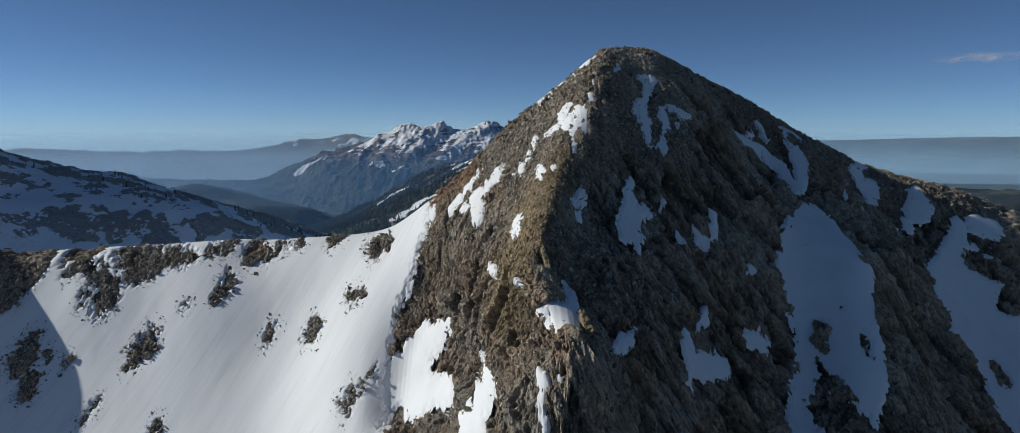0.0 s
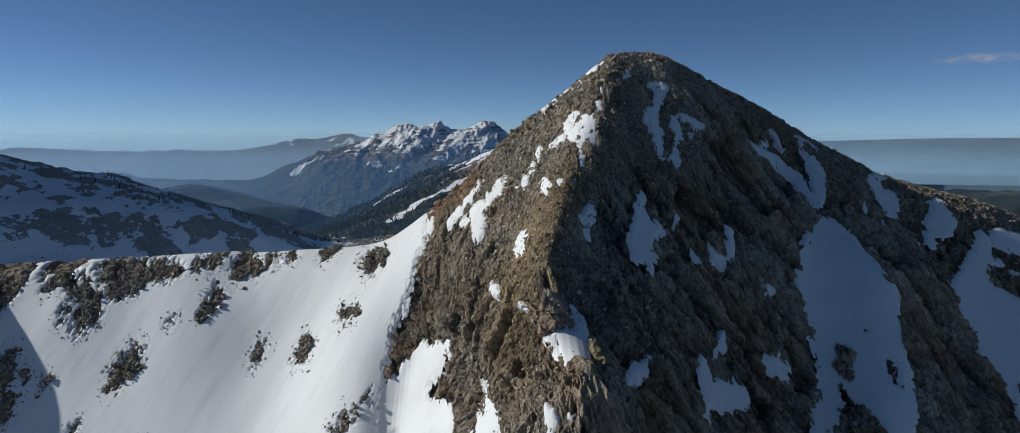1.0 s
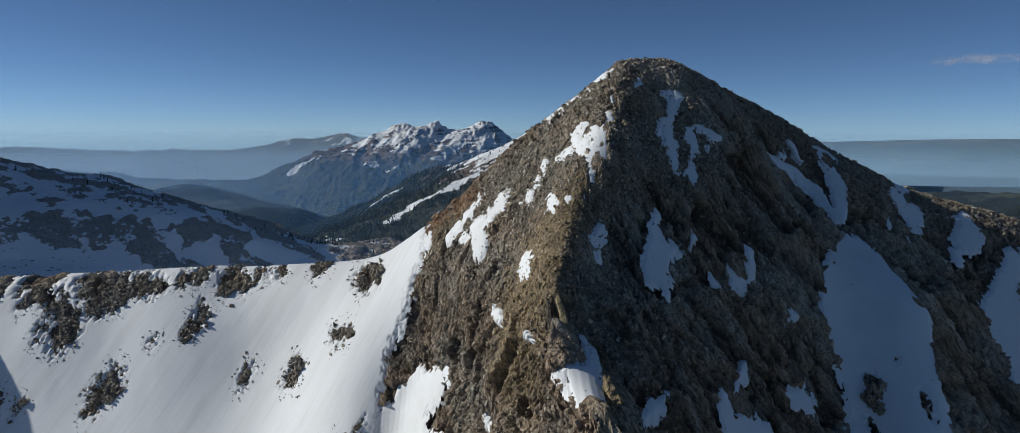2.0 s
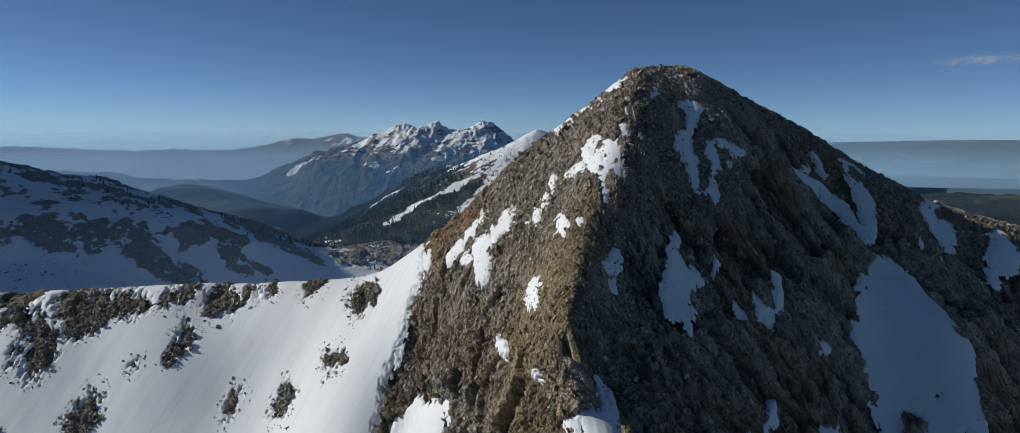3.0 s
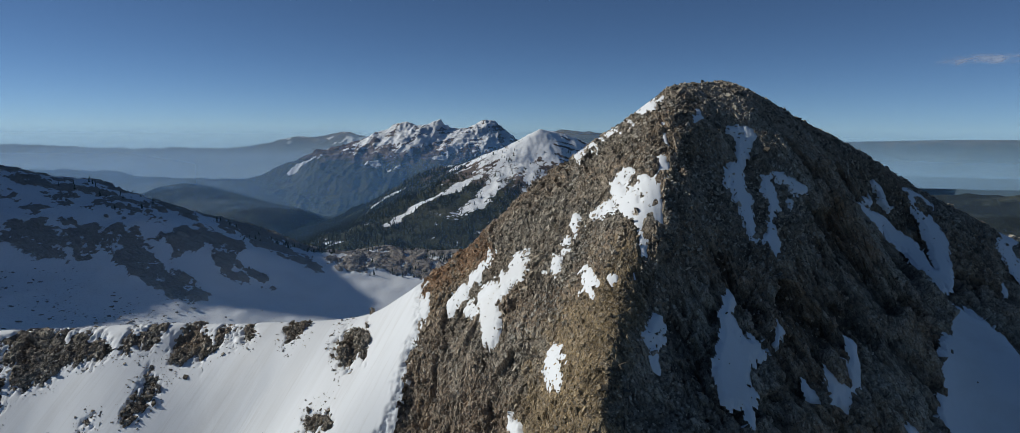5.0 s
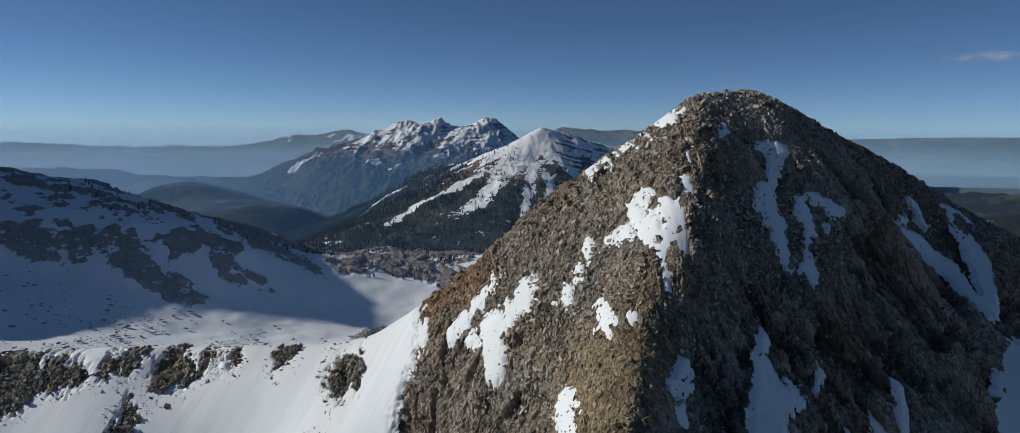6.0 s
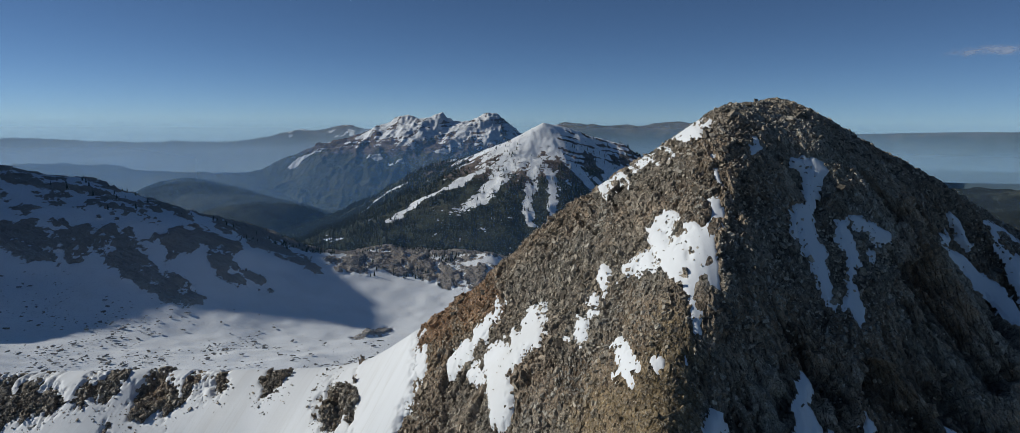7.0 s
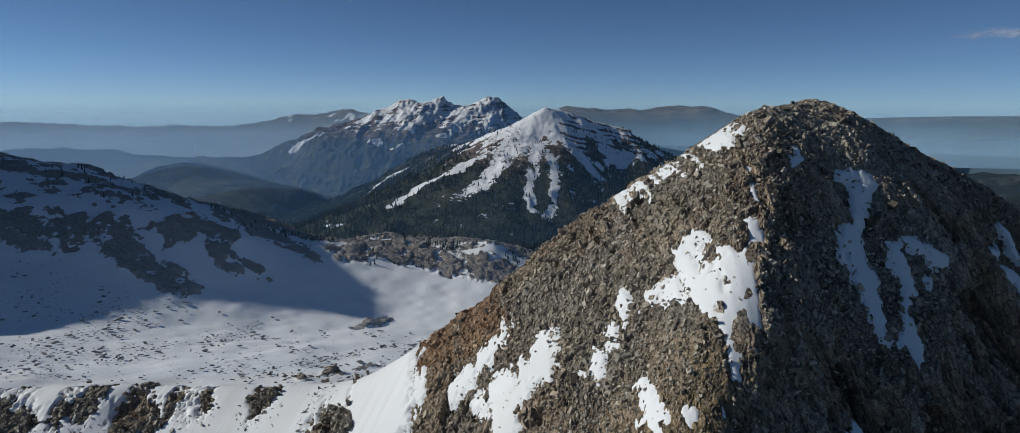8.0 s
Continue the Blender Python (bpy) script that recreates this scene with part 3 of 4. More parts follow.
thin, thin_gap = facets(across + 0.3 * bend, Y, down * 0.28, 0.85, 17, 1.1, True)
slabs = 1.5 * big + 0.75 * mid + 0.34 * thin - 0.75 * np.exp(-mid_gap / 0.17) - 0.33 * np.exp(-thin_gap / 0.1)
ribs = 3.0 * (ridged(across + bend, down * 0.15, 17.0, 4, 0.5, 18) - 1.4)
lumps, stones = facets(X, Y, BASE, 4.0, 21), facets(X, Y, BASE, 1.1, 24)
blocks = 0.4 * lumps + 0.24 * stones + 0.2 * facets(X, Y, BASE, 0.6, 27)
outcrop = 0.85 * ease(zone + 0.5 * ease(-BASE, 12, 40), 0.15, 0.5) * ease(24 - BASE, 0, 14) * (1 - 0.6 * ease(-OCHRE, -3, 2))
STAIN = ease(3.2 - OCHRE - 2.0 * RAG, 0, 5)
soil = STAIN * (1 - ease(zone, 0.2, 0.6))
crest = 1 - 0.4 * ease(BASE, 12, 24)
blocks = blocks * crest * (1 - 0.6 * soil)
ROUGH = wall * (slabs + ribs) + (1 - wall) * (blocks + outcrop * (0.55 * slabs + 0.3 * ribs - blocks))
stand = ease(-BARE + 2.0 * RAG, -0.6, 1.6) * on_slope
ROUGH = ROUGH * (1 + 0.4 * stand) + 0.9 * stand
ROUGH = ROUGH * (1 - 0.85 * ease(COVER, 0.0, 0.25)) - 0.55 * ease(COVER, -0.2, 0.25)
ROCK_P = np.stack([X, Y, BASE], -1) + NORMAL * ROUGH[..., None]
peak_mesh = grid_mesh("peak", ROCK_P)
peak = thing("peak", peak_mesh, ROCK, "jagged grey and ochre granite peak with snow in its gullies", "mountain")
stain = peak_mesh.attributes.new("ochre", "FLOAT", "POINT")
stain.data.foreach_set("value", STAIN.ravel())
RUST = ease(2.6 - off_line(X, BASE, [(-13, -12.5, 1.5), (-22, -20, 2), (-28, -26, 2.2), (-36, -32, 2), (-42, -37, 1.5)])[0] - 2.2 * RAG, 0, 4) * ease(Y, 225, 240)
RUST = np.maximum(RUST, 0.55 * ease(zone, 0.55, 0.9) * wall)
peak_mesh.attributes.new("rust", "FLOAT", "POINT").data.foreach_set("value", RUST.ravel())
shade = peak_mesh.attributes.new("tone", "FLOAT", "POINT")
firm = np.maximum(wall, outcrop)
# Tone rides on the facet relief: higher facets lighter, lower ones darker.
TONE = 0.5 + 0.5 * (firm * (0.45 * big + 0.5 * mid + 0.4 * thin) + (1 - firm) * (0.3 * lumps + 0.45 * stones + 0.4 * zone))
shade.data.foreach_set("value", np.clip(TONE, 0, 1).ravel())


def pieces(mask, least):
    """The connected pieces of a mask, as masks of their own, and one mask of all the scraps below the least size."""
    left, out, scraps = mask.copy(), [], np.zeros_like(mask)
    for r0, c0 in zip(*np.where(mask)):
        if not left[r0, c0]:
            continue
        left[r0, c0], heap, k = False, [(r0, c0)], 0
        while k < len(heap):
            r, c = heap[k]
            k += 1
            for q in ((r - 1, c), (r + 1, c), (r, c - 1), (r, c + 1)):
                if 0 <= q[0] < mask.shape[0] and 0 <= q[1] < mask.shape[1] and left[q]:
                    left[q] = False
                    heap.append(q)
        one = np.zeros_like(mask) if len(heap) >= least else scraps
        one[tuple(np.array(heap).T)] = True
        if len(heap) >= least:
            out.append(one)
    return out, scraps


SCRAPS = np.zeros(X.shape, bool)
SCRAP_DEEP = np.full(X.shape, -3.0)
for label, deep in PATCHES:
    rows, cols = np.where(deep > -0.3)
    if len(rows) == 0:
        continue
    box = (slice(max(rows.min() - 2, 0), rows.max() + 3), slice(max(cols.min() - 2, 0), cols.max() + 3))
    p = np.stack([X, Y, SMOOTH], -1)[box] + NORMAL[box] * deep[box][..., None]
    found, scraps = pieces(deep[box] > -0.25, 160)
    SCRAPS[box] |= scraps
    SCRAP_DEEP[box] = np.where(scraps, deep[box], SCRAP_DEEP[box])
    for one in found:
        if one.sum() > 60000:
            thing("snowfield", grid_mesh("snowfield", p, one, True), SLOPE_SNOW, label, "snow")
        else:
            thing("snow_patch", grid_mesh("snow_patch", p, one, True), SLOPE_SNOW if deep is slope_deep else SNOW, label, "snow patch", "thing")["group"] = "snow patches on the peak"
p = np.stack([X, Y, SMOOTH], -1) + NORMAL * SCRAP_DEEP[..., None]
thing("snow_scraps", grid_mesh("snow_scraps", p, SCRAPS, True), SNOW, "small scraps of old snow between the rocks", "snow", "stuff")

# Loose blocks: three hundred that can be told apart, and the rubble between them.
CORNERS = np.array([(a, b, c) for a in (-1, 1) for b in (-1, 1) for c in (-1, 1)], float)
SIDES = np.array([(0, 1, 3, 2), (4, 6, 7, 5), (0, 4, 5, 1), (2, 3, 7, 6), (0, 2, 6, 4), (1, 5, 7, 3)])


def block_points(rng, count, lie=None):
    """Corners of angular slabs about one metre long, shape (count, 8, 3), lying roughly along the slope with the normals given."""
    v = CORNERS * rng.uniform((0.3, 0.18, 0.1), (0.75, 0.42, 0.3), (count, 3))[:, None] + rng.uniform(-0.13, 0.13, (count, 8, 3))
    up = (np.zeros((count, 3)) + (0, 0, 1) if lie is None else lie) + rng.normal(0, 0.42, (count, 3))
    up /= np.linalg.norm(up, axis=1, keepdims=True)
    side = np.cross(up, rng.normal(size=(count, 3)))
    side /= np.linalg.norm(side, axis=1, keepdims=True)
    m = np.stack([side, np.cross(up, side), up], -1)
    return np.einsum("nij,nkj->nki", m, v)


rng = np.random.default_rng(4)
chance = ((1 - 0.93 * wall) * (1 - 0.75 * soil) * (1 - 0.6 * outcrop) * (X > -48) * (X < 185) * (BASE > -62) * (Y < 292) + 3.0 * stand + 0.8 * on_slope * (BARE < 3.5)) * np.where(COVER < -0.15, 1.0, np.where(COVER < 0.12, 0.5, 0.02 * (X > -30) + 0.12 * (X < -50))) * np.gradient(gx)[None, :] * np.gradient(gy)[:, None] / NORMAL[..., 2]
pick = rng.choice(X.size, 130000, p=(chance / chance.sum()).ravel())
up = NORMAL.reshape(-1, 3)[pick]
spot = np.where((COVER.ravel()[pick] > -0.05)[:, None], (np.stack([X, Y, SMOOTH], -1) + NORMAL * COVER[..., None]).reshape(-1, 3)[pick], ROCK_P.reshape(-1, 3)[pick])
size = np.clip(np.exp(rng.normal(-1.32, 0.55, len(pick))), 0.13, 1.5)
spot = spot + up * (0.05 * size)[:, None]
near = np.argsort(-size)[:300]
far = np.setdiff1d(np.arange(len(pick)), near)
verts = (block_points(rng, len(far), up[far]) * size[far, None, None] + spot[far, None]).reshape(-1, 3)
faces = (SIDES[None] + 8 * np.arange(len(far))[:, None, None]).reshape(-1, 4)
rubble = bpy.data.meshes.new("rubble")
rubble.from_pydata(verts, [], faces)
rubble.materials.append(BLOCK)
tones = rubble.attributes.new("tone", "FLOAT", "POINT")
tones.data.foreach_set("value", np.repeat(np.clip(rng.normal(0.5, 0.3, len(far)), 0, 1), 8))
warm = rubble.attributes.new("ochre", "FLOAT", "POINT")
warm.data.foreach_set("value", np.repeat(STAIN.ravel()[pick[far]], 8))
rubble.attributes.new("rust", "FLOAT", "POINT").data.foreach_set("value", np.repeat(RUST.ravel()[pick[far]], 8))
ob = tagged(new("rubble", rubble), "loose angular granite rubble", kind="stuff")
ob.parent = peak
shapes = []
for v in block_points(rng, 16):
    m = bpy.data.meshes.new("boulder")
    m.from_pydata(v, [], SIDES)
    m.materials.append(BLOCK)
    shapes.append(m)
for n, i in enumerate(near):
    ob = new("boulder", shapes[n % 16])
    ob.matrix_basis = Matrix.LocRotScale(spot[i], Euler(rng.uniform(-0.5, 0.5, 3)), Vector((size[i],) * 3))
    ob.parent = peak


def crag_slab(foot, way, long, wide, thick, tint, label):
    """A tapering upright slab of rock that leans on the arete, with a chipped outline."""
    r = np.random.default_rng(int(long * 10))
    up = np.array(way, float) / np.linalg.norm(way)
    side = np.cross(up, (0, -1, 0))
    side /= np.linalg.norm(side)
    out = np.cross(side, up)
    rings = []
    for k in range(7):
        f = k / 6
        w, d = wide * (1 - 0.65 * f**1.4) * r.uniform(0.85, 1.15), thick * (1 - 0.5 * f)
        c = np.array(foot) + up * long * f + side * r.uniform(-0.08, 0.08) * wide
        rings.append([c - side * w - out * d, c - side * 0.3 * w + out * d * r.uniform(0.7, 1.2), c + side * w * 0.6 + out * d * r.uniform(0.6, 1.1), c + side * w - out * d])
    verts = [v for ring in rings for v in ring]
    faces = [(4 * k + i, 4 * k + (i + 1) % 4, 4 * k + 4 + (i + 1) % 4, 4 * k + 4 + i) for k in range(6) for i in range(4)] + [(24, 25, 26, 27)]
    m = bpy.data.meshes.new("slab")
    m.from_pydata(verts, [], faces)
    m.materials.append(tint)
    ob = tagged(new("slab", m), label)
    ob.parent = peak


crag_slab((10.2, 169.0, -37.5), (-2.6, 9, 11.5), 12.5, 1.5, 1.0, PALE_ROCK, "pale yellow leaning rock slab")
crag_slab((6.6, 170.5, -36), (-0.6, 6, 8), 7.5, 1.0, 0.6, ROCK, "grey leaning rock slab")
crag_slab((18.4, 156, -46.5), (-1.6, 2.5, 5), 6.0, 2.0, 1.2, PALE_ROCK, "rusty rock pinnacle behind the snow cap")
crag_slab((17.6, 141.5, -60), (1.6, 4.5, 10), 10.0, 0.8, 0.6, PALE_ROCK, "tall thin pale rock flake")
crag_slab((15.5, 141.0, -62), (0.9, 4.5, 10), 8.0, 0.7, 0.5, ROCK, "thin grey rock flake")

# ---- the cirque behind the ridge ----
CIRQUE = [
    # The ends at x = -1150 and beyond are unseen, raised to block the sun.
    [(-1500, 950, 260), (-1150, 1258, 307), (-1000, 1180, 90), (-905, 1150, 10), (-855, 1150, -40), (-790, 1165, -53), (-667, 1215, -79), (-599, 1219, -105), (-512, 1206, -138), (-423, 1190, -142), (-363, 1190, -163), (-299, 1178, -188), (-200, 1200, -177), (-114, 1161, -177), (-33, 1116, -170), (6, 1116, -190), (150, 1120, -230), (500, 1150, -260)],
    # Unseen ridge, added with heights that throw the shadow over the cirque.
    [(-1150, 760, 150), (-1150, 846, 167), (-1150, 927, 178), (-1150, 985, 200), (-1150, 1007, 225), (-1150, 1041, 238), (-1150, 1062, 250), (-1150, 1085, 300), (-1150, 1200, 304), (-1150, 1258, 300)],
    [(-1150, 1420, 60), (-1000, 1400, -160), (-900, 1320, -120)],
    [(-1150, 1050, 200), (-1000, 1020, 120), (-860, 960, 40), (-760, 880, -30), (-690, 810, -85), (-640, 740, -115), (-560, 620, -120), (-480, 510, -120)],
    [(-700, 955, -85), (-600, 961, -95), (-541, 999, -96), (-470, 1004, -109), (-429, 1024, -121)],
    [(-600, 870, -150), (-531, 900, -152), (-442, 882, -176), (-385, 892, -187), (-323, 965, -191), (-219, 1043, -194), (-123, 1060, -202), (0, 1020, -215)],
    [(-374, 1018, -143), (-330, 1075, -160), (-230, 1110, -172)],
    [(-520, 740, -180), (-450, 780, -190), (-360, 840, -205), (-180, 925, -228), (0, 900, -235), (400, 900, -280)],
    [(-400, 560, -160), (-350, 600, -168), (-290, 680, -188), (-130, 770, -210), (100, 700, -225), (400, 650, -265)],
    [(-600, 350, -135), (-400, 365, -140), (-260, 375, -128), (-100, 378, -120), (-85, 530, -160), (45, 378, -120), (280, 378, -160), (500, 380, -220)],
    [(-1500, 1500, -300), (-600, 1500, -400), (0, 1500, -330), (500, 1500, -330)],
]
basin = Land(CIRQUE, 45.0, 2.0)
mx, my = steps((-1500, -1080, 12), (-1080, -760, 6), (-760, 0, 2.2), (0, 150, 4), (150, 501, 9)), steps((330, 600, 5), (600, 840, 3.0), (840, 1140, 2.2), (1140, 1260, 3.5), (1260, 1501, 7))
MX, MY = np.meshgrid(mx, my)
MZ = basin.height(MX, MY) - 5 + 2.0 * fractal(MX, MY, 55, 3, 0.5, 40) + 2.5 * ease(MY, 640, 560) * fractal(MX, MY, 30, 2, 0.5, 43)
MN = normals(MX, MY, MZ)
MRAG = fractal(MX, MY, 24, 5, 0.7, 45)
outcrop = np.min([off_line(MX, MY, line)[0] for line in (
    [(-602, 928, 21), (-576, 923, 15)],
    [(-548, 953, 12.3), (-529, 926, 9.2)],
    [(-522, 964, 15), (-490, 948, 20.1), (-455, 924, 19.4), (-420, 914, 17.2), (-387, 898, 10)],
    [(-440, 983, 18.4), (-414, 1008, 22.4), (-391, 1012, 22.3)],
    [(-376, 976, 16.1), (-351, 973, 15.9), (-330, 981, 10.7)],
    [(-358, 1063, 15.4), (-323, 1066, 13.4), (-282, 1046, 9.3)],
    [(-386, 1091, 17.9), (-411, 1087, 14)],
    [(-250, 1075, 18), (-228, 1080, 24), (-195, 1100, 24), (-165, 1095, 22), (-126, 1085, 22), (-88, 1075, 22), (-40, 1060, 24), (10, 1050, 24), (80, 1060, 24)],
    [(-713, 1068, 7.8), (-657, 1063, 7.6), (-618, 1085, 6.5), (-559, 1077, 5.2), (-505, 1059, 5)],
    [(-179, 890, 7.8), (-173, 916, 9.7), (-163, 927, 6.5)],
    [(-150, 676, 4.6), (-132, 698, 4.8), (-177, 623, 2.2)])], 0)
upper = ease(MY, 1010, 1080) * ease(-MX, 250, 420)
back = ease(MY, 1085, 1140) * ease(MX, -470, -400)
mdeep = np.clip((outcrop - 2 + 9 * MRAG) * 0.3, -4, 2.0)
mdeep = mdeep + 4.0 * ease(np.sin((0.5 * MX + 0.87 * MZ) / 3.1 + 2.2 * MRAG) + 0.7 * fractal(MX, MY, 16, 3, 0.6, 47), 0.55, 1.0)
mdeep = np.minimum(mdeep, 2.2 - 5 * upper * ease(MRAG, 0.0, 0.5) - 4 * ease(MZ, -150, -120) * ease(MRAG, 0.35, 0.7) - 7 * back * ease(MRAG, -0.9, -0.2))
bed, dip = 0.87 * MX - 0.5 * MZ, 0.5 * MX + 0.87 * MZ
crag, crag_gap = facets(bed * 0.25, MY * 0.45, dip, 11, 51, 1.3, True)
chip, chip_gap = facets(bed * 0.4, MY, dip * 1.2, 4.5, 61, 1.2, True)
crag = 2.4 * crag + 1.1 * chip - 1.0 * np.exp(-crag_gap / 0.7) - 0.6 * np.exp(-chip_gap / 0.5)
crag = crag * ease(1.5 - mdeep, 0, 2.5) + 3.0 * ease(-mdeep, 0, 3)
cirque_mesh = grid_mesh("cirque", np.stack([MX, MY, MZ], -1) + MN * crag[..., None], None, True)
thing("cirque", cirque_mesh, FAR_ROCK, "snowy cirque under a broken grey rock ridge", "ridge")


def lay_snow(mesh, deep):
    """Stores the depth of the snow over a land's mesh."""
    mesh.attributes.new("snow", "FLOAT", "POINT").data.foreach_set("value", deep.ravel())


lay_snow(cirque_mesh, mdeep)


# ---- far mountains, valley and lake ----
def far_range(name, lines, step, xs, ys, amount, size, material, label, seed, fine=0.4):
    land = Land(lines, step, 1.0)
    x, y = np.meshgrid(steps(*xs), steps(*ys))
    z = land.height(x, y)
    z = z + amount * (ridged(x + 0.3 * z, y, size, 6, 0.55, seed) - 1.55) + fine * amount * (ridged(x - 0.4 * z, 0.6 * y, 0.36 * size, 4, 0.6, seed + 20) - 1.4)
    mesh = grid_mesh(name, np.stack([x, y, z], -1), None, True)
    thing(name, mesh, material, label, "mountain")
    return x, y, z, mesh


BOX = [
    [(103, 2413, 16), (175, 2459, 0), (319, 2544, -40), (405, 2581, -64), (518, 2611, -146), (800, 2650, -250)],
    [(103, 2413, 16), (83, 2314, -86), (97, 2163, -146), (103, 1913, -261), (100, 1600, -330)],
    [(103, 2413, 16), (-20, 2366, -58), (-100, 2264, -125), (-196, 2208, -171), (-325, 2142, -223), (-474, 1959, -280), (-700, 1800, -400)],
    [(103, 2413, 16), (-100, 2600, -110), (-248, 2806, -139), (-360, 2693, -169), (-484, 2571, -253), (-570, 2347, -314), (-900, 2200, -420)],
    [(300, 2250, -200), (400, 2000, -300), (800, 2000, -330)],
    [(-900, 3100, -450), (-200, 3100, -350), (500, 3100, -350), (900, 3100, -380)],
    [(-900, 1450, -380), (0, 1450, -335), (900, 1450, -380)],
]
bx, by, bz, middle_mesh = far_range("middle_peak", BOX, 60, [(-900, -560, 10), (-560, 640, 4), (640, 901, 14)], [(1450, 1800, 6), (1800, 2480, 4), (2480, 3101, 9)], 11, 150, RANGE_ROCK, "pyramid mountain with avalanche chutes through dark forest", 80, 0.25)
chute = np.min([off_line(bx, by, line)[0] for line in (
    [(105, 2401, 14.0), (64, 2361, 32), (25, 2308, 38), (-18, 2226, 34), (-49, 2148, 30), (-82, 2072, 26), (-121, 2011, 22), (-164, 1970, 14)],
    [(76, 2274, 11.4), (59, 2154, 9.9), (43, 2055, 6.9), (41, 1980, 5.8), (52, 1905, 5.6)],
    [(112, 2225, 10.2), (121, 2138, 9.8), (111, 2039, 6.8), (107, 1965, 6.6), (87, 1891, 9.5)],
    [(-101, 2231, 8.4), (-155, 2197, 12.0), (-206, 2159, 13.6), (-265, 2123, 13.4), (-299, 2048, 12.1), (-329, 1971, 7.5)],
    [(-371, 2544, 8.6), (-439, 2563, 9.9), (-469, 2436, 6.3), (-474, 2177, 4.7)],
    [(137, 2344, 11.8), (174, 2309, 21.3), (217, 2257, 17.1), (259, 2208, 11.2)],
    [(295, 2349, 21.8), (340, 2316, 23.5), (377, 2371, 16.1)],
    [(150, 2406, 10.1), (232, 2420, 14.2), (316, 2445, 14.5), (380, 2460, 10.4)],
    [(-461, 1903, 5.3), (-505, 1943, 5.4)])], 0)
brag = fractal(bx, by, 42, 5, 0.72, 83)
high = ease(bz, -170, -50)
ledge = np.sin((bz + 0.26 * bx + 3 * brag) / 2.4) + 0.6 * np.sin((bz + 0.26 * bx + 4 * brag) / 6.1) + 0.8 * fractal(bx, by, 60, 3, 0.6, 85)
bdeep = np.clip(-(chute - 4 + 8 * brag) * 0.22, -6, 2.5)
bdeep = np.maximum(bdeep, np.clip(-3.4 + 7 * high + 4 * brag, -6, 2.4))
bdeep = bdeep - 5.0 * ease(ledge, 0.5, 0.9) * ease(bx, 120, 170) * ease(bz, -150, -80) - 2.5 * ease(brag, 0.6, 0.9) * (bx < 110)
lay_snow(middle_mesh, bdeep)

TIMP = [
    [(-1335, 3784, -240), (-1110, 3857, -139), (-809, 3933, -52), (-635, 3966, 19), (-565, 3977, 54), (-495, 3986, 12), (-423, 3994, 55), (-352, 4001, 38), (-245, 4009, 28), (-155, 4013, 57), (-82, 4015, 57), (45, 4016, -31), (155, 4013, -121), (400, 4010, -250), (800, 4000, -350)],
    [(-1500, 3200, -420), (-600, 3200, -380), (200, 3200, -350), (800, 3200, -380)],
    [(-1900, 3700, -350), (-1900, 4500, -350), (0, 4500, -300), (800, 4500, -350)],
    [(-565, 3977, 54), (-640, 3800, -60), (-700, 3600, -150), (-760, 3400, -280)],
    [(-423, 3994, 55), (-440, 3860, -20), (-520, 3680, -100), (-600, 3450, -260)],
    [(-245, 4009, 28), (-300, 3860, -30), (-330, 3700, -100), (-350, 3450, -270)],
    [(-82, 4015, 57), (-90, 3880, -20), (-130, 3700, -140), (-160, 3450, -270)],
    [(-82, 4015, 57), (20, 3900, -80), (80, 3700, -200)],
    [(-370, 3930, -10), (-400, 3760, -105)],
    [(-160, 3930, 5), (-210, 3770, -95)],
]
tx, ty, tz, great_mesh = far_range("great_range", TIMP, 70, [(-1900, -1300, 14), (-1300, 300, 5), (300, 801, 16)], [(3100, 3300, 16), (3300, 4080, 5), (4080, 4401, 20)], 34, 240, RANGE_ROCK, "long snow-streaked mountain massif beyond the valley", 90)
field = np.min([off_line(tx, ty, line)[0] for line in (
    [(-570, 3921, 20.2), (-592, 3877, 11.7)],
    [(-553, 3690, 15.9), (-499, 3751, 19.3), (-428, 3826, 16.4), (-337, 3898, 20.0), (-241, 3932, 13.4)],
    [(-466, 3877, 13.3), (-407, 3937, 11.8)],
    [(-237, 3862, 19.7), (-278, 3761, 19.2), (-318, 3668, 18.8), (-368, 3626, 13.9)],
    [(-92, 3916, 23.3), (-119, 3836, 21.2), (-135, 3744, 14.3)],
    [(-1126, 3665, 16.3), (-1048, 3725, 13.2), (-1004, 3800, 10.0)],
    [(-593, 3543, 10.7), (-551, 3565, 10.7)],
    [(-721, 3589, 12.4), (-660, 3588, 10.9)],
    [(-74, 3873, 9.9), (-41, 3803, 9.7)])], 0)
trag = fractal(tx, ty, 45, 5, 0.72, 93)
beds = np.sin((tz - 0.06 * tx + 4 * trag) / 3.4) + 0.7 * np.sin((tz - 0.06 * tx + 6 * trag) / 8.7)
tdeep = np.clip(-(field + 12 * trag) * 0.2, -6, 3)
tdeep = np.maximum(tdeep, np.clip(-3.5 + 6.5 * ease(tz, -170, -10) + 3.6 * trag - 3.0 * ease(beds, 0.2, 0.7) - 4 * ease(-tz, 90, 190), -6, 2.5))
lay_snow(great_mesh, tdeep)

